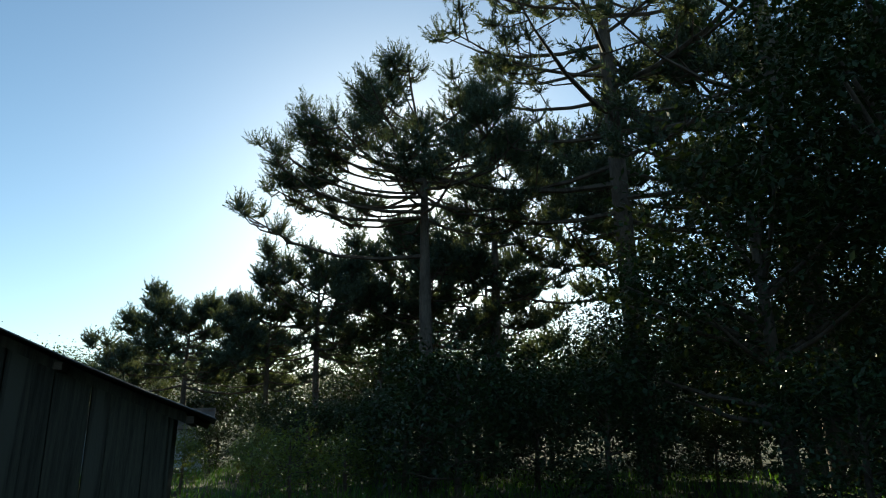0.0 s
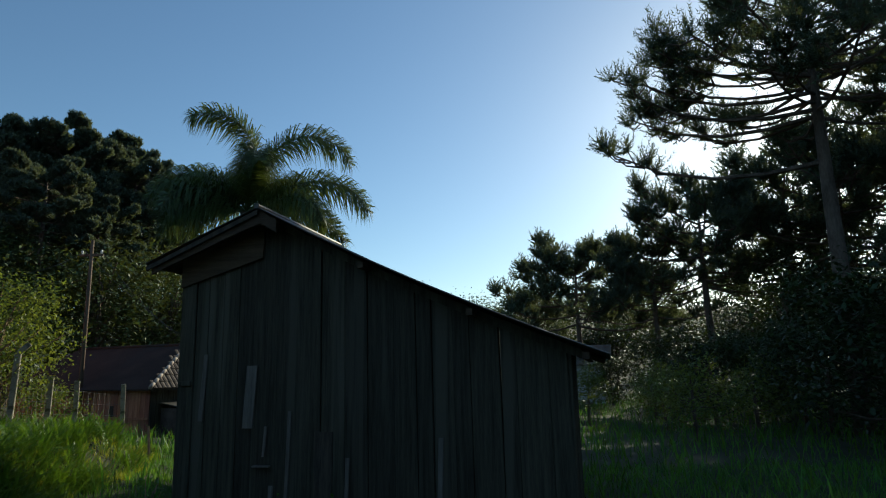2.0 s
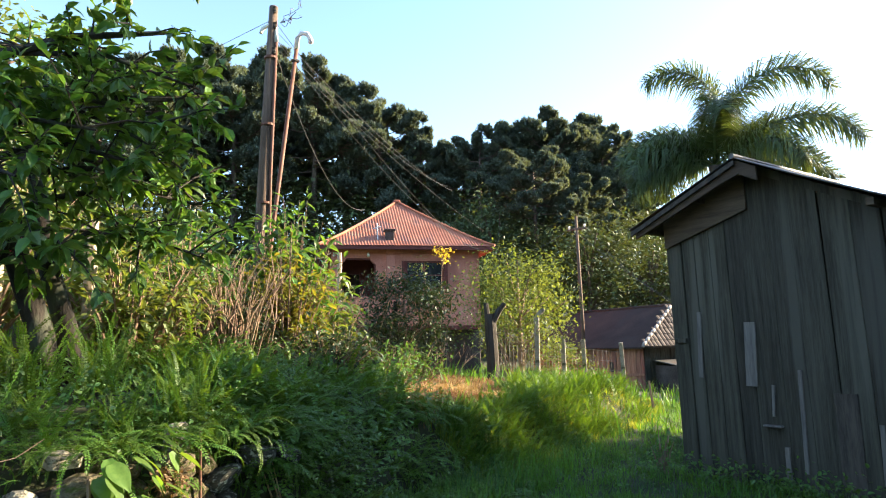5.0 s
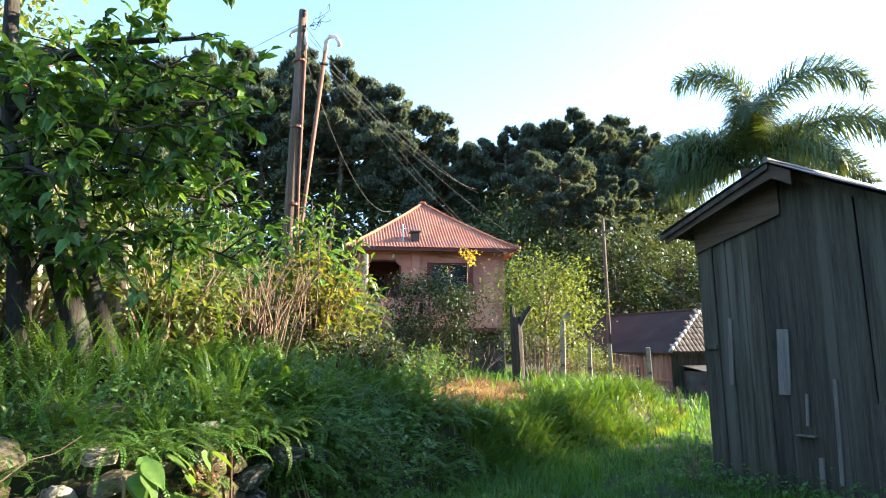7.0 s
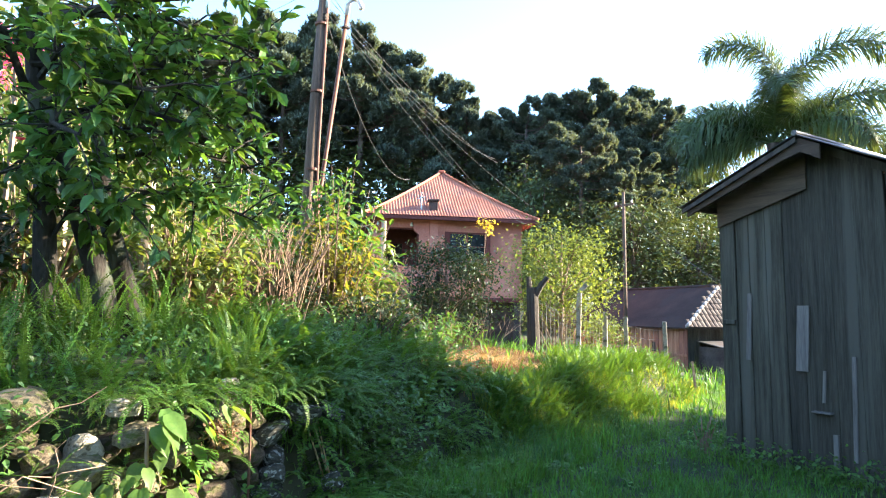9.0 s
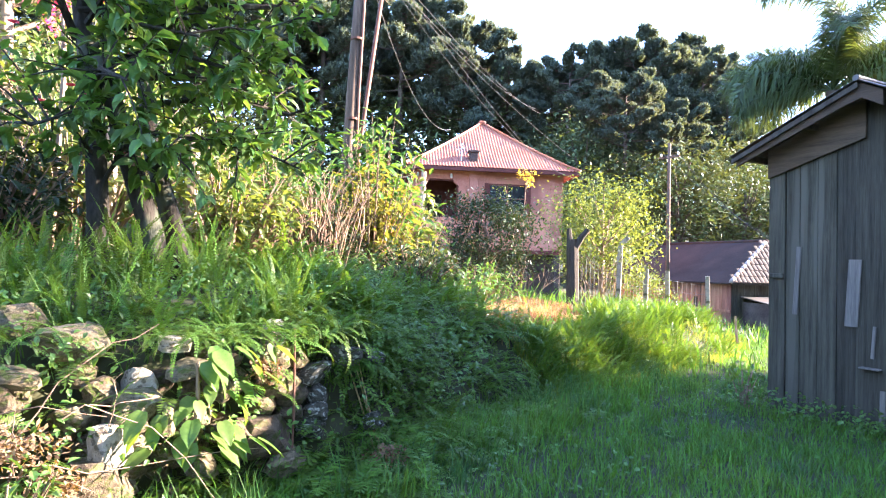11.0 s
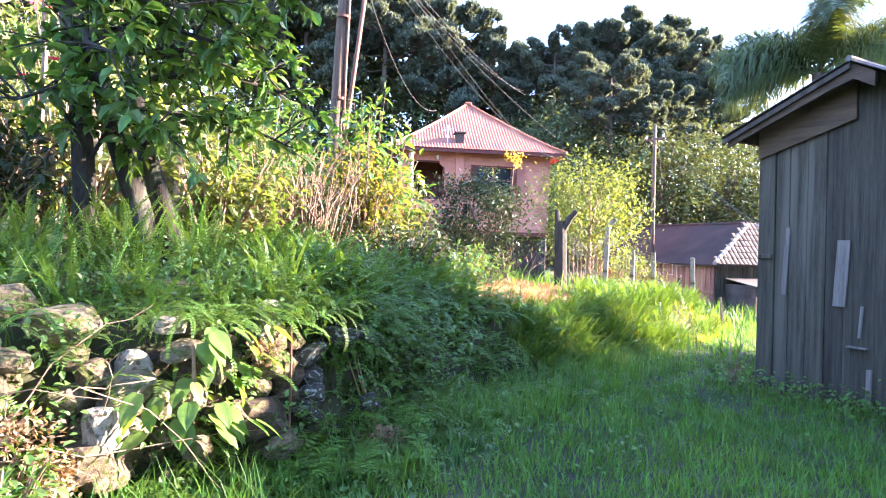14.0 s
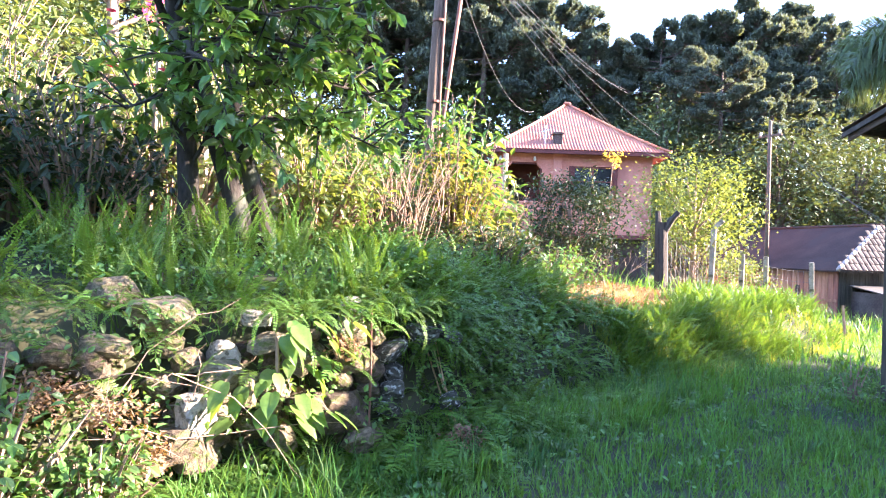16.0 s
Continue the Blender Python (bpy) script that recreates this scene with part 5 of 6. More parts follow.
# ---------------------------------------------------------------- ferns
def frond(seed, L, width, arch, pairs):
    rng = random.Random(seed)
    s = Shape()

    def at(t):
        return Vector((L * (arch * t * t * 0.75 + 0.12 * t), 0.03 * L * math.sin(t * 5 + seed), L * (t - arch * 0.55 * t ** 3)))
    s.tube([at(i / 4) for i in range(5)], [0.004, 0.0035, 0.003, 0.002, 0.001], 3, cap=False)
    for i in range(pairs):
        t = 0.08 + 0.92 * i / pairs
        w = (at(min(1, t + 0.03)) - at(t - 0.03)).normalized()
        side = Vector((0, 1, 0))
        nor = w.cross(side)
        prof = math.sin(math.pi * (0.12 + 0.86 * t)) ** 0.6
        ln = width * prof * rng.uniform(0.85, 1.1)
        h = L / pairs * 0.36
        for sg in (-1, 1):
            p = at(t)
            d = (side * sg + w * 0.25 + nor * rng.uniform(-0.35, 0.2)).normalized()
            s.add([p - w * h, p + d * ln * 0.7 - w * h * 0.8, p + d * ln + w * h * 0.3, p + d * ln * 0.4 + w * h], [(0, 1, 2, 3)])
    return s


FROND_SHAPES = [frond(i, L, wd, ar, n) for i, (L, wd, ar, n) in enumerate(((0.62, 0.026, 0.12, 26), (0.7, 0.03, 0.3, 27), (0.55, 0.03, 0.55, 22), (0.6, 0.034, 0.75, 22), (0.5, 0.12, 0.7, 15), (0.58, 0.14, 0.95, 16), (0.62, 0.034, 0.12, 12), (0.7, 0.038, 0.3, 13), (0.55, 0.036, 0.55, 11), (0.78, 0.046, 0.4, 21), (0.7, 0.05, 0.7, 19), (0.66, 0.044, 0.95, 18)))]
FRONDS = [s.mesh("frond", M_FERN) for s in FROND_SHAPES]


def fern(x, y, z, n, kinds, rng, scale=1.0, splay=28, label="clump of green sword fern on the bank"):
    f = thing("fern", pose(x, y, z, 0, 0, rng.uniform(0, 360)), label, "fern", "ferns")
    for i in range(n):
        k = rng.choice(kinds)
        s = scale * rng.uniform(0.7, 1.2)
        m = Matrix.Translation((rng.gauss(0, 0.05), rng.gauss(0, 0.05), -0.03)) @ Matrix.Rotation(i * 2.4 + rng.uniform(-0.4, 0.4), 4, "Z") @ Matrix.Rotation(math.radians(rng.gauss(splay, 14)), 4, "Y") @ Matrix.Rotation(rng.uniform(-0.5, 0.5), 4, "Z") @ Matrix.Scale(s, 4)
        part("frond", FRONDS[k], None, f, m=m)


def fern_mass(name, plants, n, kinds, rng, lo, hi, splay, label):
    """Many fern plants too dense to count, in one mesh."""
    s = Shape()
    for x, y in plants:
        z, turn = ground_z(x, y), rng.uniform(0, 6.283)
        for i in range(n):
            f = FROND_SHAPES[rng.choice(kinds)]
            m = Matrix.Translation((x + rng.gauss(0, 0.05), y + rng.gauss(0, 0.05), z - 0.03)) @ Matrix.Rotation(turn + i * 2.4 + rng.uniform(-0.4, 0.4), 4, "Z") @ Matrix.Rotation(math.radians(rng.gauss(splay, 14)), 4, "Y") @ Matrix.Rotation(rng.uniform(-0.5, 0.5), 4, "Z") @ Matrix.Scale(rng.uniform(lo, hi), 4)
            s.add([m @ Vector(p) for p in f.v], f.f)
    ob = new(name, s.mesh(name, M_FERNS))
    tagged(ob, label, "fern", kind="stuff")


rng = random.Random(9)
for i in range(16):      # tall ferns round the tree's foot
    y = rng.uniform(-1.2, 1.7)
    x = -4.55 - rng.uniform(0.0, 0.9)
    fern(x, y, ground_z(x, y), 11, (0, 1, 1, 2), rng, rng.uniform(0.85, 1.15), 10, "tall shaded sword fern round the foot of the tree")
for i in range(74):      # upright sword ferns on top of the wall
    y = rng.uniform(-1.6, 2.6)
    u = 0.12 + 1.5 * rng.random() ** 1.3
    x = lerp_table(FOOT, y) - u
    fern(x, y, ground_z(x, y), 10, (0, 0, 1, 1, 2), rng, rng.uniform(0.6, 0.95), 16)
for i in range(36):      # ferns hanging over the wall's edge
    y = rng.uniform(-0.6, 2.3) if i < 16 else rng.uniform(1.0, 2.3)
    x = lerp_table(FOOT, y) - rng.uniform(-0.1, 0.08)
    fern(x, y, rng.uniform(0.95, 1.05), 8, (2, 3, 3), rng, rng.uniform(0.4, 0.65), 58, "sword fern arching over the edge of the stone wall")
spots = []
for i in range(90):      # crest of the shaded mound
    y = rng.uniform(2.0, 5.2)
    spots.append((lerp_table(FOOT, y) - 0.5 - 1.7 * rng.random() ** 1.2, y))
fern_mass("mound_ferns", spots, 9, (1, 9, 9, 10, 10), rng, 0.55, 1.0, 30, "dense dark green ferns over the shaded mound")
for i in range(170):      # ferns clothing the face of the mound
    y = rng.uniform(2.0, 5.3) if i < 110 else rng.uniform(2.2, 3.4)
    x = lerp_table(FOOT, y) - rng.uniform(-0.12, 1.0) * lerp_table(WIDE, y)
    fern(x, y, ground_z(x, y), 10, (2, 9, 10, 10, 11, 11), rng, rng.uniform(0.5, 0.8), 46, "arching dark fern on the face of the bank")
spots = []
for i in range(230):      # low ferns along the wall's top
    y = rng.uniform(-1.8, 2.7)
    spots.append((lerp_table(FOOT, y) - rng.uniform(0.08, 0.75), y))
fern_mass("wall_top_ferns", spots, 7, (2, 2, 3, 3), rng, 0.3, 0.6, 34, "low green ferns matted along the top of the wall")
for i in range(24):      # small ferns rooted in the wall
    y = rng.uniform(-0.9, 2.2)
    fern(lerp_table(FOOT, y) + 0.1, y, rng.uniform(0.25, 0.95), 4, (2, 3, 4), rng, rng.uniform(0.35, 0.6), 60, "small fern rooted between the wall's stones")
for i in range(28):      # arching ferns at the foot of the wall
    y = rng.uniform(0.3, 3.3)
    x = lerp_table(FOOT, y) + rng.uniform(0.1, 0.7)
    fern(x, y, ground_z(x, y) + 0.03, 9, (4, 5, 5), rng, rng.uniform(0.4, 0.7), 26, "feathery pale fern at the foot of the stone wall")
for x, y, sc in ((-3.5, 1.05, 0.8), (-3.42, 1.35, 0.9), (-3.55, 1.6, 0.75), (-3.3, 1.2, 0.65), (-3.62, 1.95, 0.7), (-3.35, 0.8, 0.6)):
    fern(x, y, ground_z(x, y) + 0.02, 9, (4, 5, 5), rng, sc, 42, "large feathery pale fern spreading at the wall's foot")
spots = []
for i in range(300):      # sunlit bank
    y = rng.uniform(5.1, 8.2)
    spots.append((lerp_table(FOOT, y) - rng.uniform(-0.05, 0.6 + 0.12 * max(0.0, y - 6.5)), y))
fern_mass("edge_ferns", spots, 9, (0, 1, 2, 9), rng, 0.42, 0.72, 26, "short sunlit ferns along the edge of the bank")
spots = []
while len(spots) < 230:      # bushy clumps along the far bank
    y = rng.uniform(8.2, 11.2)
    x = lerp_table(FOOT, y) - rng.uniform(-0.1, 1.5)
    if noise.noise(Vector((x * 1.5, y * 1.5, 7))) > rng.uniform(-0.35, 0.05):
        spots.append((x, y))
fern_mass("bank_ferns", spots, 11, (0, 1, 7, 8), rng, 0.5, 0.85, 26, "sunlit yellow-green ferns massed along the bank")


# ---------------------------------------------------------------- grass
def blades(name, spots, mat, label, h0, h1, w, rng):
    s = Shape()
    for x, y in spots:
        z = ground_z(x, y) - 0.01
        h = rng.uniform(h0, h1)
        a = rng.uniform(0, 6.283)
        b = rng.uniform(0.15, 1.0) * h
        dx, dy = math.cos(a), math.sin(a)
        px, py = -dy * w * 0.5, dx * w * 0.5
        s.v += [(x - px, y - py, z), (x + px, y + py, z), (x + dx * b * 0.35 + px * 0.7, y + dy * b * 0.35 + py * 0.7, z + h * 0.6), (x + dx * b * 0.35 - px * 0.7, y + dy * b * 0.35 - py * 0.7, z + h * 0.6), (x + dx * b, y + dy * b, z + h)]
        k = len(s.v) - 5
        s.f += [(k, k + 1, k + 2, k + 3), (k + 3, k + 2, k + 4)]
    ob = new(name, s.mesh(name, mat))
    tagged(ob, label, "grass", kind="stuff")


rng = random.Random(31)


def lane_spot():
    y = rng.uniform(0.2, 16.0) if rng.random() < 0.75 else rng.uniform(0.2, 6.0)
    f = lerp_table(FOOT, y)
    return rng.uniform(f - 0.2, f + 5.0 + 0.1 * y), y


blades("lane_grass", [lane_spot() for _ in range(58000)], M_GRASS, "short lush green grass covering the lane", 0.03, 0.1, 0.008, rng)
spots = []
for _ in range(3600):
    cx, cy = lane_spot()
    for _ in range(9):
        spots.append((cx + rng.gauss(0, 0.05), cy + rng.gauss(0, 0.05)))
blades("lane_tussocks", spots, M_GRASS, "taller green grass tufts in the lane", 0.06, 0.18, 0.01, rng)
spots = []
while len(spots) < 8000:
    y = rng.uniform(5.0, 14.5)
    u = rng.uniform(-0.2, 0.7 if y < 8.5 else 1.8)
    x = lerp_table(FOOT, y) - u
    if noise.noise(Vector((x * 1.6, y * 1.6, 3))) + 0.25 < rng.uniform(-0.3, 0.5):
        continue
    for _ in range(6):
        spots.append((x + rng.gauss(0, 0.05), y + rng.gauss(0, 0.05)))
blades("bank_grass", spots, M_TUFT, "tall sunlit yellow-green grass on the bank", 0.06, 0.2, 0.014, rng)
spots, rusty = [], []
for _ in range(7000):
    y = rng.uniform(4.8, 10.5)
    x = lerp_table(FOOT, y) - rng.uniform(0.5 + 0.2 * max(0.0, y - 7.0), 3.9)
    for _ in range(4):
        (rusty if noise.noise(Vector((x, y, 9))) > -0.12 else spots).append((x + rng.gauss(0, 0.06), y + rng.gauss(0, 0.06)))
blades("dry_bank_grass", spots, M_STRAW, "dry straw-coloured grass on the terrace edge", 0.04, 0.15, 0.01, rng)
blades("rusty_bracken", rusty, M_RUSTGRASS, "flattened rust-brown bracken on the terrace", 0.04, 0.16, 0.014, rng)
spots = []
for _ in range(24000):
    y = rng.uniform(-3, 24)
    u = rng.uniform(0.3, 14)
    if 4.5 < y < 11 and u < 4.2 and rng.random() < 0.97:
        continue
    if -3 < y < 5.5 and u < 3 and rng.random() < 0.85:
        continue
    spots.append((lerp_table(FOOT, y) - u, y))
blades("terrace_grass", spots, M_GRASS, "rough green grass on the terrace", 0.1, 0.4, 0.014, rng)
spots = [(rng.uniform(-3.2, 9.0), rng.uniform(-9.0, 0.4)) for _ in range(30000)] + [(rng.uniform(1.2, 12.0), rng.uniform(0.2, 12.0)) for _ in range(26000)]
blades("verge_grass", spots, M_GRASS, "rough shaded grass round the lane", 0.05, 0.2, 0.014, rng)
spots = [(rng.uniform(-14, 22), rng.uniform(8, 48)) for _ in range(20000)]
blades("meadow_grass", spots, M_GRASS, "rough shaded grass beneath the trees", 0.1, 0.5, 0.03, rng)


# ---------------------------------------------------------------- leafy tree on the wall top
LEAF_MESHES = []
for i, (L, wd) in enumerate(((0.15, 0.066), (0.12, 0.055), (0.17, 0.074))):
    s = Shape()
    s.leaf((0, 0, 0), (1, 0, -0.15), (0, 0, 1), L, wd, 0.2)
    LEAF_MESHES.append(s.mesh("leaf", M_LEAF))


def turned(p, way, rng):
    """A leaf's pose at p, pointing along way."""
    x = way.normalized()
    y = Vector((0, 0, 1)).cross(x)
    y = y.normalized() if y.length > 0.05 else Vector((0, 1, 0))
    m = Matrix((x, y, x.cross(y))).transposed().to_4x4() @ Matrix.Rotation(rng.uniform(-0.9, 0.9), 4, "X")
    m.translation = p
    return m


def build_leafy_tree():
    rng = random.Random(41)
    base = Vector((-5.3, 0.95, ground_z(-5.3, 0.95)))
    t = thing("leafy_tree", Matrix.Translation(base), "dark-trunked broad-leaved tree leaning over the stone wall", "tree")
    part("trunk", Shape().tube([(0, -0.1, -0.3), (0.02, -0.1, 0.5), (0.06, -0.16, 1.2), (0.0, -0.3, 2.2), (0.1, -0.35, 3.2)], [0.095, 0.08, 0.07, 0.06, 0.04], 10), M_DARKBARK, t, smooth=True)
    part("trunk", Shape().tube([(-0.05, 0.45, -0.3), (-0.05, 0.3, 0.4), (0.0, 0.08, 1.0), (0.1, -0.15, 1.7)], [0.1, 0.09, 0.08, 0.06], 9), M_DARKBARK, t, smooth=True)
    part("trunk", Shape().tube([(-0.1, 0.6, -0.3), (-0.12, 0.5, 0.4), (-0.1, 0.3, 1.0), (-0.15, 0.18, 1.8)], [0.09, 0.08, 0.07, 0.05], 9), M_DARKBARK, t, smooth=True)
    limbs = [
        ((0.0, -0.3, 2.0), (0.3, 0.4, 2.15), (0.62, 1.3, 2.3), 0.045), ((0.05, -0.3, 2.3), (0.35, 0.3, 2.6), (0.6, 0.9, 2.75), 0.04), ((0.0, -0.2, 1.6), (0.4, 0.2, 1.75), (0.7, 0.75, 1.6), 0.03),
        ((0.0, -0.3, 1.8), (0.3, -0.5, 2.1), (0.6, -0.9, 2.2), 0.035), ((0.1, -0.15, 1.5), (0.2, 0.5, 1.65), (0.1, 1.1, 1.6), 0.03), ((-0.12, 0.2, 1.4), (0.0, 0.8, 1.6), (-0.1, 1.5, 1.55), 0.03),
        ((0.1, -0.35, 3.0), (0.5, 0.1, 3.2), (0.9, 0.5, 3.0), 0.035), ((0.1, -0.35, 3.0), (0.4, -0.6, 3.1), (0.9, -0.9, 2.9), 0.035), ((0.0, -0.3, 2.5), (-0.3, 0.4, 2.7), (-0.4, 1.1, 2.6), 0.035),
        ((0.2, 0.3, 2.1), (0.55, 0.6, 1.9), (0.8, 0.95, 1.6), 0.02), ((0.0, -0.2, 1.3), (0.45, -0.2, 1.5), (0.85, -0.1, 1.35), 0.025), ((-0.1, 0.3, 1.2), (0.1, 0.9, 1.2), (0.3, 1.4, 1.0), 0.02), ((0.02, -0.1, 0.7), (0.35, 0.0, 1.0), (0.6, 0.3, 0.95), 0.02), ((0.0, 0.15, 0.9), (0.3, 0.5, 1.15), (0.55, 0.85, 1.05), 0.02), ((0.03, -0.12, 0.9), (0.35, -0.4, 1.15), (0.65, -0.6, 1.0), 0.02),
        ((0.05, -0.3, 2.0), (0.45, 0.4, 2.1), (0.85, 1.0, 1.9), 0.025), ((0.05, -0.3, 2.4), (0.4, 0.5, 2.5), (0.7, 1.1, 2.3), 0.025), ((0.0, -0.25, 1.7), (0.5, 0.0, 1.85), (1.0, 0.3, 1.7), 0.025), ((0.0, -0.25, 1.9), (0.5, -0.2, 2.0), (0.95, -0.3, 1.8), 0.025)]
    rest = Shape()
    near = 0
    for a, b, c, r in limbs:
        a, b, c = Vector(a), Vector(b), Vector(c)
        part("branch", Shape().tube([a, b, c], [r, r * 0.75, r * 0.35], 6), M_DARKBARK, t)
        tw = Shape()
        for k in range(14):
            q = rng.uniform(0.2, 1.0)
            p = a.lerp(b, q * 2) if q < 0.5 else b.lerp(c, q * 2 - 1)
            d = (rand_like(rng) + (c - a).normalized() * 0.5 + Vector((0, 0, 0.15))).normalized() * rng.uniform(0.25, 0.6)
            e = p + d
            tw.tube([p, p + d * 0.5 + Vector((0, 0, 0.04)), e], [0.009, 0.007, 0.004], 4, cap=False)
            for j in range(13):
                o = p.lerp(e, 0.25 + 0.75 * j / 12)
                w = (rand_like(rng) * 0.9 + d.normalized() * 0.6 + Vector((0, 0, -0.25))).normalized()
                if (j + k) % 10 == 0 and near < 290:
                    part("leaf", LEAF_MESHES[rng.randrange(3)], None, t, m=turned(o, w, rng))
                    near += 1
                else:
                    ln = rng.uniform(0.08, 0.165)
                    rest.leaf(o, w, (rng.gauss(0, 0.5), rng.gauss(0, 0.5), 1), ln, ln * 0.48, 0.2)
        part("twig_tangle", tw, M_DARKBARK, t, kind="stuff")
    part("foliage", rest, M_LEAVES, t, kind="stuff")
    for k in range(9):
        o = Vector((rng.uniform(-0.3, 0.5), rng.uniform(-0.9, 0.2), rng.uniform(0.9, 2.2)))
        f = Shape()
        for j in range(6):
            f.leaf((0, 0, 0), (math.cos(j), math.sin(j), 0.5), (0, 0, 1), 0.05, 0.04)
        part("flower", f, M_PINK, t, "small pink blossom", m=Matrix.Translation(o))


def rand_like(rng):
    return Vector((rng.gauss(0, 1), rng.gauss(0, 1), rng.gauss(0, 0.7))).normalized()


build_leafy_tree()


# ---------------------------------------------------------------- bushes along the terrace
def leafy_bush(seed, H, R, shoots, leaf, mat, name, m, label, group="terrace bushes", wide=0.42):
    """Shoots from the base, set with pointed leaves."""
    rng = random.Random(seed)
    t = thing(name, m, label, "bush", group)
    stems, leaves = Shape(), Shape()
    for _ in range(shoots):
        a = rng.uniform(0, 6.283)
        q = R * rng.uniform(0.1, 1.0)
        h = H * rng.uniform(0.45, 1.05) * (1 - 0.35 * (q / R) ** 2)
        p0 = Vector((math.cos(a) * q * 0.3, math.sin(a) * q * 0.3, -0.1))
        p1 = Vector((math.cos(a) * q * 0.7, math.sin(a) * q * 0.7, h * 0.6))
        p2 = Vector((math.cos(a) * q * 1.1, math.sin(a) * q * 1.1, h))
        stems.tube([p0, p1, p2], [0.014, 0.01, 0.004], 4, cap=False)
        for j in range(17):
            s = 0.25 + 0.75 * j / 16
            o = p0.lerp(p1, s * 2) if s < 0.5 else p1.lerp(p2, s * 2 - 1)
            w = (rand_like(rng) + Vector((math.cos(a) * 0.3, math.sin(a) * 0.3, 0.1))).normalized()
            o = o + w * rng.uniform(0.0, 0.12)
            ln = leaf * rng.uniform(0.6, 1.25)
            leaves.leaf(o, w - Vector((0, 0, 0.2)), (rng.gauss(0, 0.4), rng.gauss(0, 0.4), 1), ln, ln * wide, 0.2)
    part("stem_tangle", stems, M_TWIG, t, kind="stuff")
    part("foliage", leaves, mat, t, kind="stuff")
    return t


BUSH = "leafy green bush with long pointed leaves on the terrace"
# the five darkest bushes carry the terrace's deep shade in their leaf colour
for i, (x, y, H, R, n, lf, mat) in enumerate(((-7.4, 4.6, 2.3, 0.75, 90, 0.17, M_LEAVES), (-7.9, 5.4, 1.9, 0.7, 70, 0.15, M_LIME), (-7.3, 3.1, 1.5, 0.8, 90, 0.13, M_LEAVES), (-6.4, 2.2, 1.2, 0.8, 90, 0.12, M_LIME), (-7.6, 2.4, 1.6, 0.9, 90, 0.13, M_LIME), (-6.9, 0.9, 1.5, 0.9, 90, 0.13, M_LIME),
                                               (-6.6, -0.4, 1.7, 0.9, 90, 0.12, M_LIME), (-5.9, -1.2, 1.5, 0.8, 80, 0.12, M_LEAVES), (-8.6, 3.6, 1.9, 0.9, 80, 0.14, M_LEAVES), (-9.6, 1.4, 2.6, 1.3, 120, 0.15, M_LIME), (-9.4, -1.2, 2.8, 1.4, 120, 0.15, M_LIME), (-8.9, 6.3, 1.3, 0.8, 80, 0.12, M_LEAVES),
                                               (-10.8, 5.6, 1.8, 1.0, 90, 0.14, M_LEAVES), (-13.5, 5.4, 2.6, 1.4, 110, 0.17, M_LEAVES), (-13.0, 2.0, 3.4, 1.7, 130, 0.18, M_LEAVES), (-12.6, -2.0, 3.6, 1.8, 130, 0.18, M_LIME), (-7.1, 6.1, 0.8, 0.6, 50, 0.1, M_LEAVES), (-8.9, 8.2, 0.8, 0.7, 50, 0.09, M_LEAVES), (-6.9, 5.0, 0.8, 0.6, 60, 0.1, M_DARKSHADELEAF), (-5.75, 0.15, 1.25, 0.7, 90, 0.11, M_DARKSHADELEAF), (-5.5, -0.9, 1.3, 0.7, 90, 0.11, M_DARKSHADELEAF), (-6.0, 4.3, 0.7, 0.6, 70, 0.09, M_DARKSHADELEAF), (-6.7, 3.6, 0.8, 0.6, 70, 0.09, M_DARKSHADELEAF))):
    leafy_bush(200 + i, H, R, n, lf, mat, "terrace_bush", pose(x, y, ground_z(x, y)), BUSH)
x, y = -6.86, 4.22
leafy_bush(236, 2.92 - ground_z(x, y), 0.5, 70, 0.12, M_AUTUMN, "turning_bush", pose(x, y, ground_z(x, y)), "tall bush with yellow and reddish leaves, sunlit")
bloom = Shape()
leafy(bloom, (0, 0, 0), (0.34, 0.34, 0.3), 420, 0.06, 14, random.Random(81), 0.4)
pink = thing("pink_flowering_vine", pose(-6.50, 0.68, ground_z(-6.50, 0.68)), "bright magenta flowering vine climbing behind the tree", "vine")
part("stem", Shape().tube([(0, 0, -0.1), (0.05, 0.03, 1.50), (0.0, 0.0, 3.70 - ground_z(-6.50, 0.68))], [0.03, 0.022, 0.012], 6), M_TWIG, pink)
part("blossom", bloom, M_PINK, pink, "magenta blossom", m=Matrix.Translation((0, 0, 3.70 - ground_z(-6.50, 0.68))))
for i, (x, y, H, R, n, lf) in enumerate(((-3.25, -0.25, 0.85, 0.42, 60, 0.07), (-3.3, 0.2, 0.55, 0.3, 40, 0.06), (-3.15, -0.9, 1.0, 0.5, 60, 0.08))):
    leafy_bush(240 + i, H, R, n, lf, M_LEAVES, "vine_bush", pose(x, y, ground_z(x, y)), "small-leaved trailing bush at the foot of the wall", "wall plants", 0.55)


def broad_leaf(L, W):
    """A large veined heart-shaped leaf with a curved blade."""
    s = Shape()
    rows = []
    for i in range(7):
        t = i / 6
        wv = W * math.sin(math.pi * (0.1 + 0.9 * t) ** 0.75) * 0.5
        for k in (-2, -1, 0, 1, 2):
            rows.append((L * t, wv * k / 2, -0.25 * L * t * t - 0.06 * W * (2 - abs(k)) * 0.5 + 0.03 * W * (1 if k % 2 else 0)))
    s.add(rows, [(i * 5 + k, i * 5 + k + 1, i * 5 + k + 6, i * 5 + k + 5) for i in range(6) for k in range(4)])
    return s


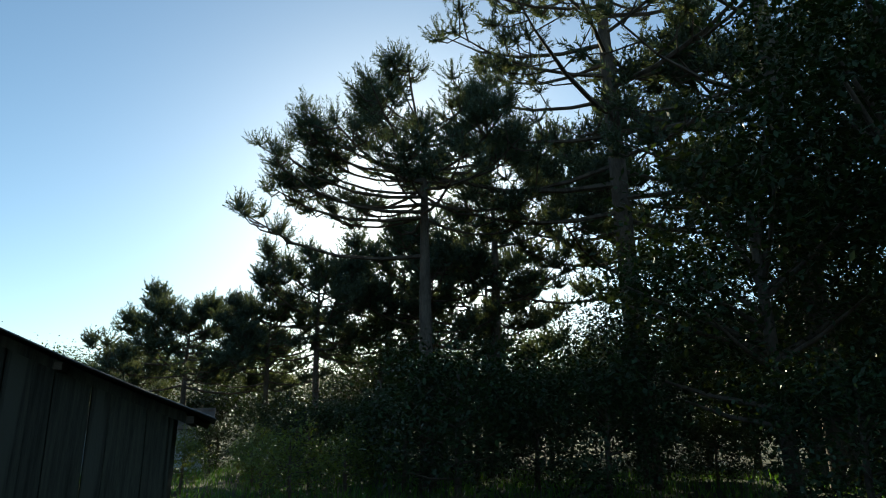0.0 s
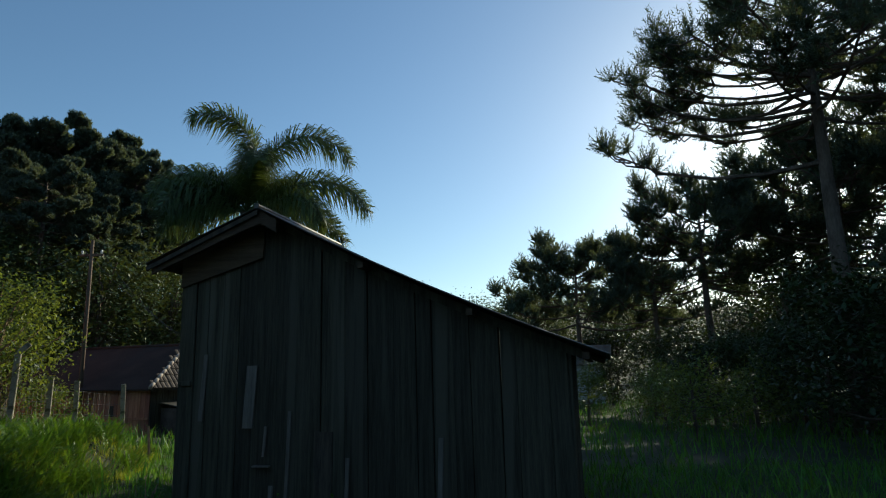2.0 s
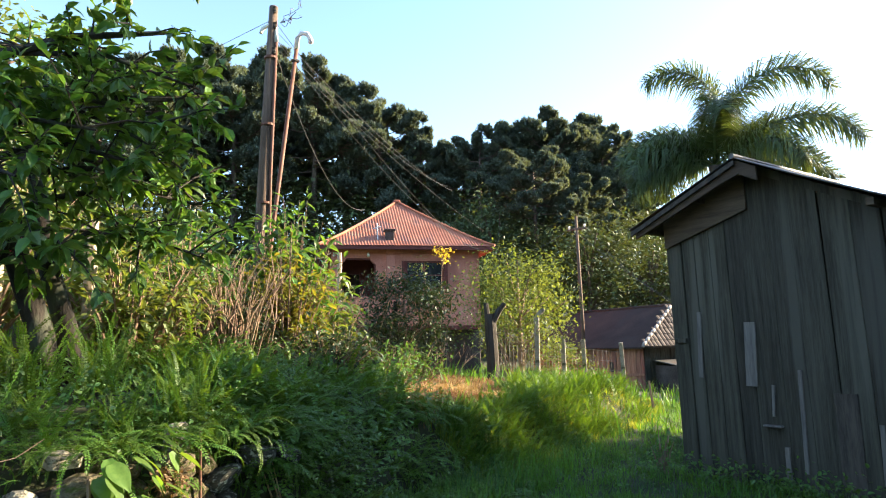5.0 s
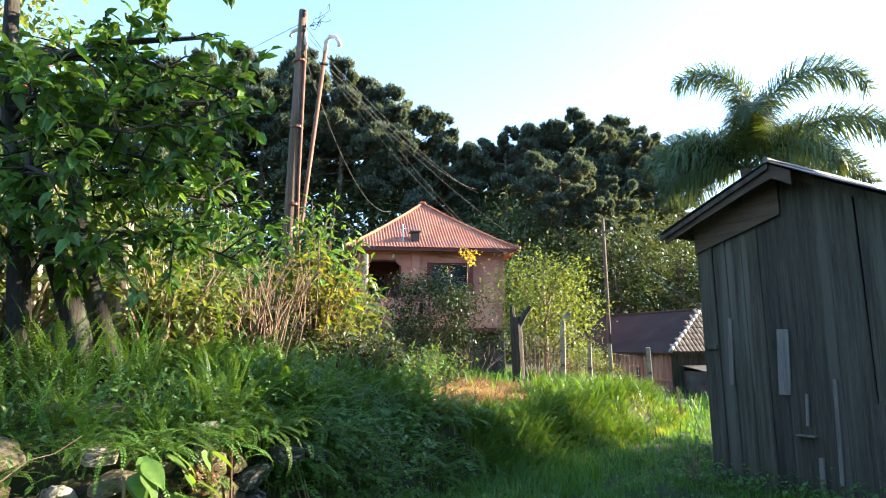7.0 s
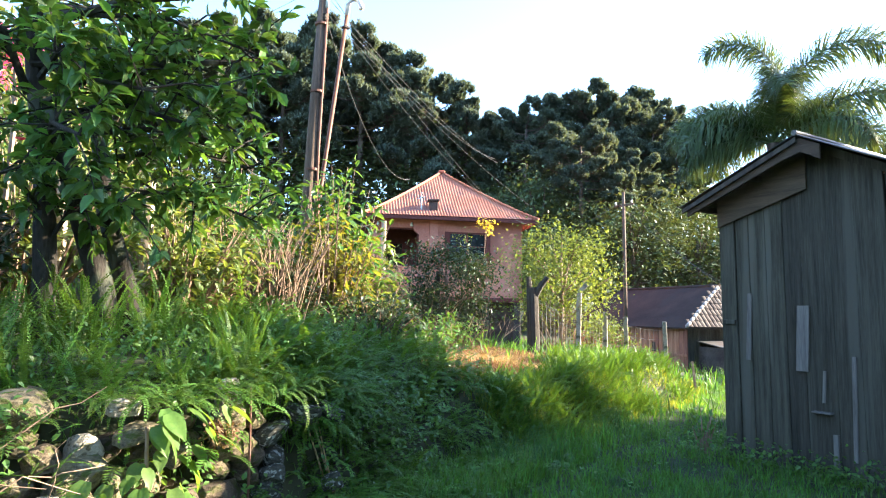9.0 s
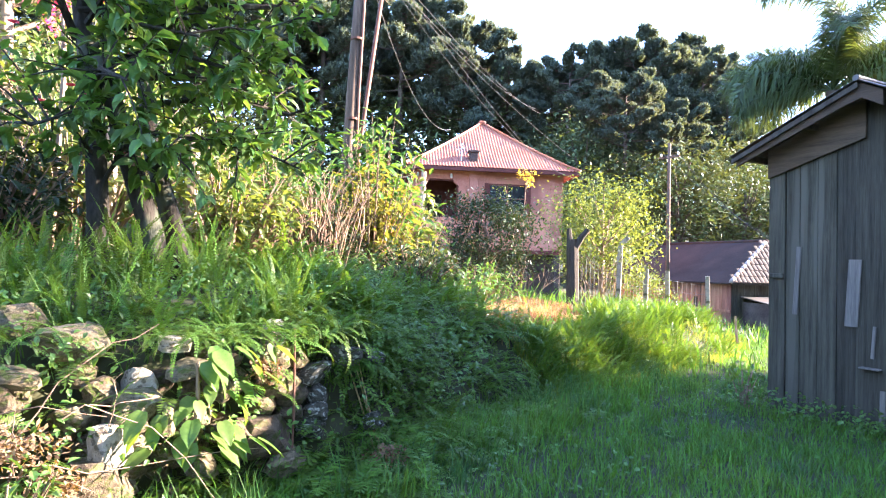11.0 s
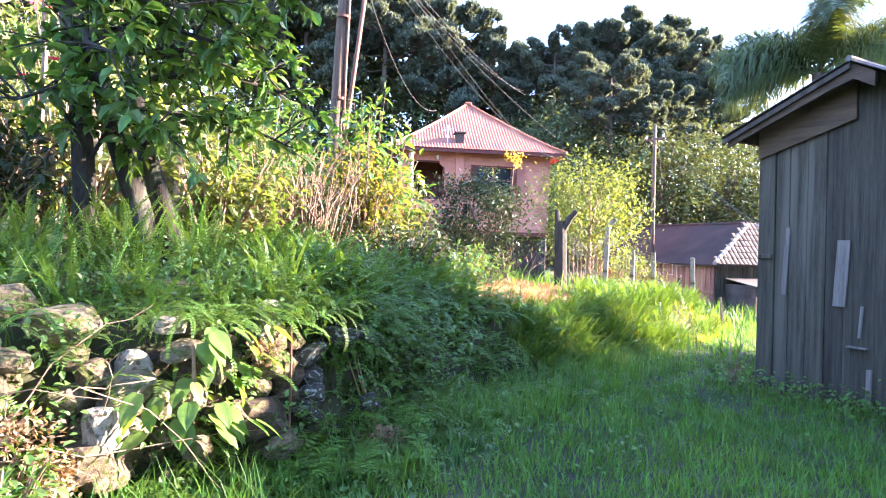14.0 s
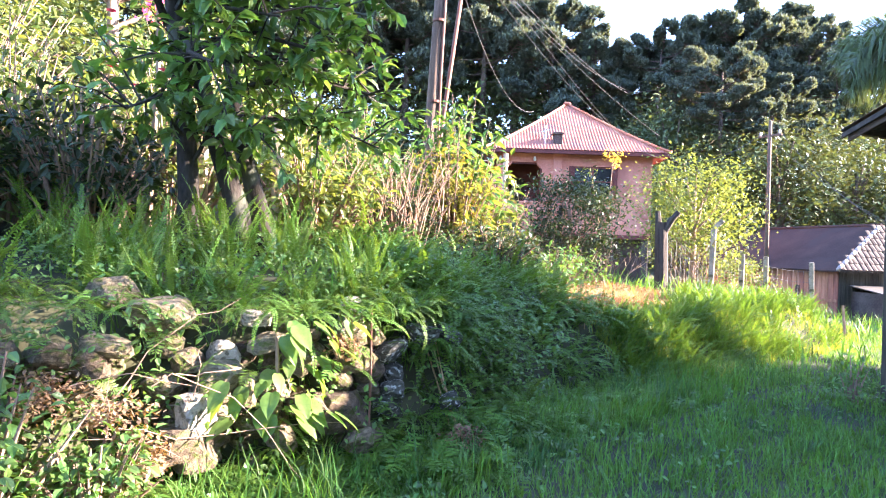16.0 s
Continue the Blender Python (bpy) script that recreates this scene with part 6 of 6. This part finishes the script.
def build_big_leaf_plant():
    rng = random.Random(61)
    m0 = Vector((-3.5, 1.08, 0.6))
    t = thing("broad_leaved_plant", Matrix.Translation(m0), "plant with large heart-shaped green leaves growing from the wall", "plant")
    part("stem", Shape().tube([(-0.08, 0, -0.35), (0, 0.02, 0.0), (0.02, 0.0, 0.25)], [0.015, 0.013, 0.008], 6), M_TWIG, t)
    me = [broad_leaf(L, W).mesh("leaf", M_BROAD, True) for L, W in ((0.15, 0.09), (0.12, 0.075), (0.18, 0.105))]
    for i in range(40):
        p = Vector((rng.uniform(0.0, 0.18), rng.gauss(0.05, 0.2), rng.uniform(-0.22, 0.36)))
        turn = math.atan2(p.y, 0.16) + rng.uniform(-0.6, 0.6)
        m = Matrix.Translation(p) @ Matrix.Rotation(turn, 4, "Z") @ Matrix.Rotation(rng.uniform(0.3, 1.15), 4, "Y") @ Matrix.Rotation(rng.uniform(-0.4, 0.4), 4, "X")
        part("leaf", me[i % 3], None, t, m=m)


build_big_leaf_plant()
solid("bamboo_stake", Shape().tube([(0, 0, -0.1), (0.01, 0.0, 0.5), (0.0, -0.01, 1.0)], [0.008, 0.008, 0.006], 6), M_RUSTPIPE, pose(-3.62, 1.72, 0.0), "thin reddish cane stuck beside the wall", "stake", "canes")
for dx, dy in ((0, 0), (0.05, 0.03), (-0.02, 0.05)):
    solid("dry_stalk", Shape().tube([(0, 0, -0.06), (-0.18, -0.08, 0.4), (-0.34 + dx, -0.17 + dy, 0.82)], [0.008, 0.007, 0.004], 5), M_STRAW, pose(-3.72 + dx, 2.45 + dy, 0.02), "long dry pale stalk leaning on the ferns", "stalk", "canes")
for k, (x, y, z, r) in enumerate(((-3.36, 0.3, 0.5, 0.13), (-3.32, 0.42, 0.3, 0.12), (-3.42, 0.02, 0.62, 0.12), (-3.45, 2.35, 0.1, 0.13), (-3.55, 1.5, 0.75, 0.08))):
    s = Shape()
    leafy(s, (0, 0, 0), (r, r, r), 420, 0.035, 16, random.Random(90 + k), 0.5)
    solid("dead_fern_heap", s, M_DEAD if k != 3 else M_RUSTGRASS, pose(x, y, z), "crumpled clump of dead brown fern leaves against the wall", "dead fern", "dead ferns", "stuff")
rng = random.Random(55)
for k in range(9):
    y0 = rng.uniform(-0.2, 0.6)
    pts = [Vector((0, 0, 0))]
    d = Vector((0.02, rng.uniform(0.06, 0.12), rng.uniform(0.0, 0.08)))
    for _ in range(6):
        d += Vector((rng.gauss(0, 0.035), rng.gauss(0, 0.035), rng.gauss(-0.014, 0.04)))
        pts.append(pts[-1] + d)
    solid("bare_runner", Shape().tube(pts, [0.0035, 0.0035, 0.003, 0.003, 0.0025, 0.002, 0.0015], 4), M_TWIG, pose(-3.42, y0, rng.uniform(0.3, 0.75)), "thin bare brown runner across the stones", "twig", "bare runners")


# ---------------------------------------------------------------- creepers and weeds
def carpet(name, places, mat, label, size, per, rng, spread=0.07):
    s = Shape()
    for p in places:
        for _ in range(per):
            o = Vector(p) + Vector((rng.gauss(0, spread), rng.gauss(0, spread), rng.gauss(0, spread * 0.7)))
            w = Vector((rng.gauss(0.3, 0.8), rng.gauss(0, 1), rng.gauss(-0.1, 0.6)))
            ln = size * rng.uniform(0.6, 1.4)
            s.leaf(o, w, (rng.gauss(0.4, 0.4), rng.gauss(0, 0.4), 1), ln, ln * 0.6, 0.15)
    ob = new(name, s.mesh(name, mat))
    tagged(ob, label, "creeper", kind="stuff")


rng = random.Random(66)
wall_spots = []
while len(wall_spots) < 250:
    y = rng.uniform(-2.0, 3.8)
    z = rng.uniform(0.05, 1.0)
    if noise.noise(Vector((y * 1.7, z * 2.4, 5))) > -0.02 or y < 0.1:
        wall_spots.append((lerp_table(FOOT, y) + 0.14 - 0.12 * z, y, z))
carpet("wall_creeper", wall_spots, M_LEAVES, "small-leaved green creeper over the stones", 0.042, 12, rng)
top_spots = []
for _ in range(420):
    y = rng.uniform(-2.0, 5.4)
    x = lerp_table(FOOT, y) - rng.uniform(0.0, 1.6)
    top_spots.append((x, y, ground_z(x, y) + rng.uniform(0.05, 0.3)))
carpet("bank_creeper", top_spots, M_LEAVES, "tangled small-leaved creeper among the ferns", 0.034, 11, rng, 0.1)
weeds = []
for _ in range(260):
    y = 0.3 + 7.5 * rng.random() ** 1.4
    x = lerp_table(FOOT, y) + abs(rng.gauss(0, 1.0))
    weeds.append((x, y, ground_z(x, y) + 0.06))
carpet("lane_weeds", weeds, M_LEAVES, "broad-leaved weeds scattered through the lane's grass", 0.042, 7, rng, 0.06)
spots = []
for _ in range(220):     # grass tufts along the foot of the wall and the bank
    y = 0.5 + 7.5 * rng.random()
    cx = lerp_table(FOOT, y) + rng.uniform(0.05, 0.8)
    for _ in range(12):
        spots.append((cx + rng.gauss(0, 0.05), y + rng.gauss(0, 0.05)))
blades("foot_grass", spots, M_GRASS, "tufts of longer grass along the foot of the bank", 0.12, 0.36, 0.009, rng)
rng = random.Random(71)
spots = []
for _ in range(330):
    y = 0.5 + 5.2 * rng.random()
    spots.append((lerp_table(FOOT, y) + rng.uniform(-0.05, 0.55), y))
fern_mass("foot_ferns", spots, 7, (4, 5, 5), rng, 0.38, 0.75, 40, "small feathery ferns crowding the foot of the bank")
weeds = []
for _ in range(150):      # along the shed's front
    q = rng.random()
    x, y = -3.6 + 4.6 * q + rng.gauss(0, 0.1), 7.55 - 0.88 * q - abs(rng.gauss(0, 0.22))
    weeds.append((x, y, ground_z(x, y) + rng.uniform(0.04, 0.22)))
carpet("shed_weeds", weeds, M_LEAVES, "leafy dark weeds along the foot of the shed", 0.05, 12, rng, 0.08)
leafy_bush(250, 0.62, 0.16, 9, 0.07, M_LEAVES, "tall_weed", pose(-3.62, 7.44, ground_z(-3.62, 7.44)), "tall leafy weed standing in the lane's grass", "lane weeds")
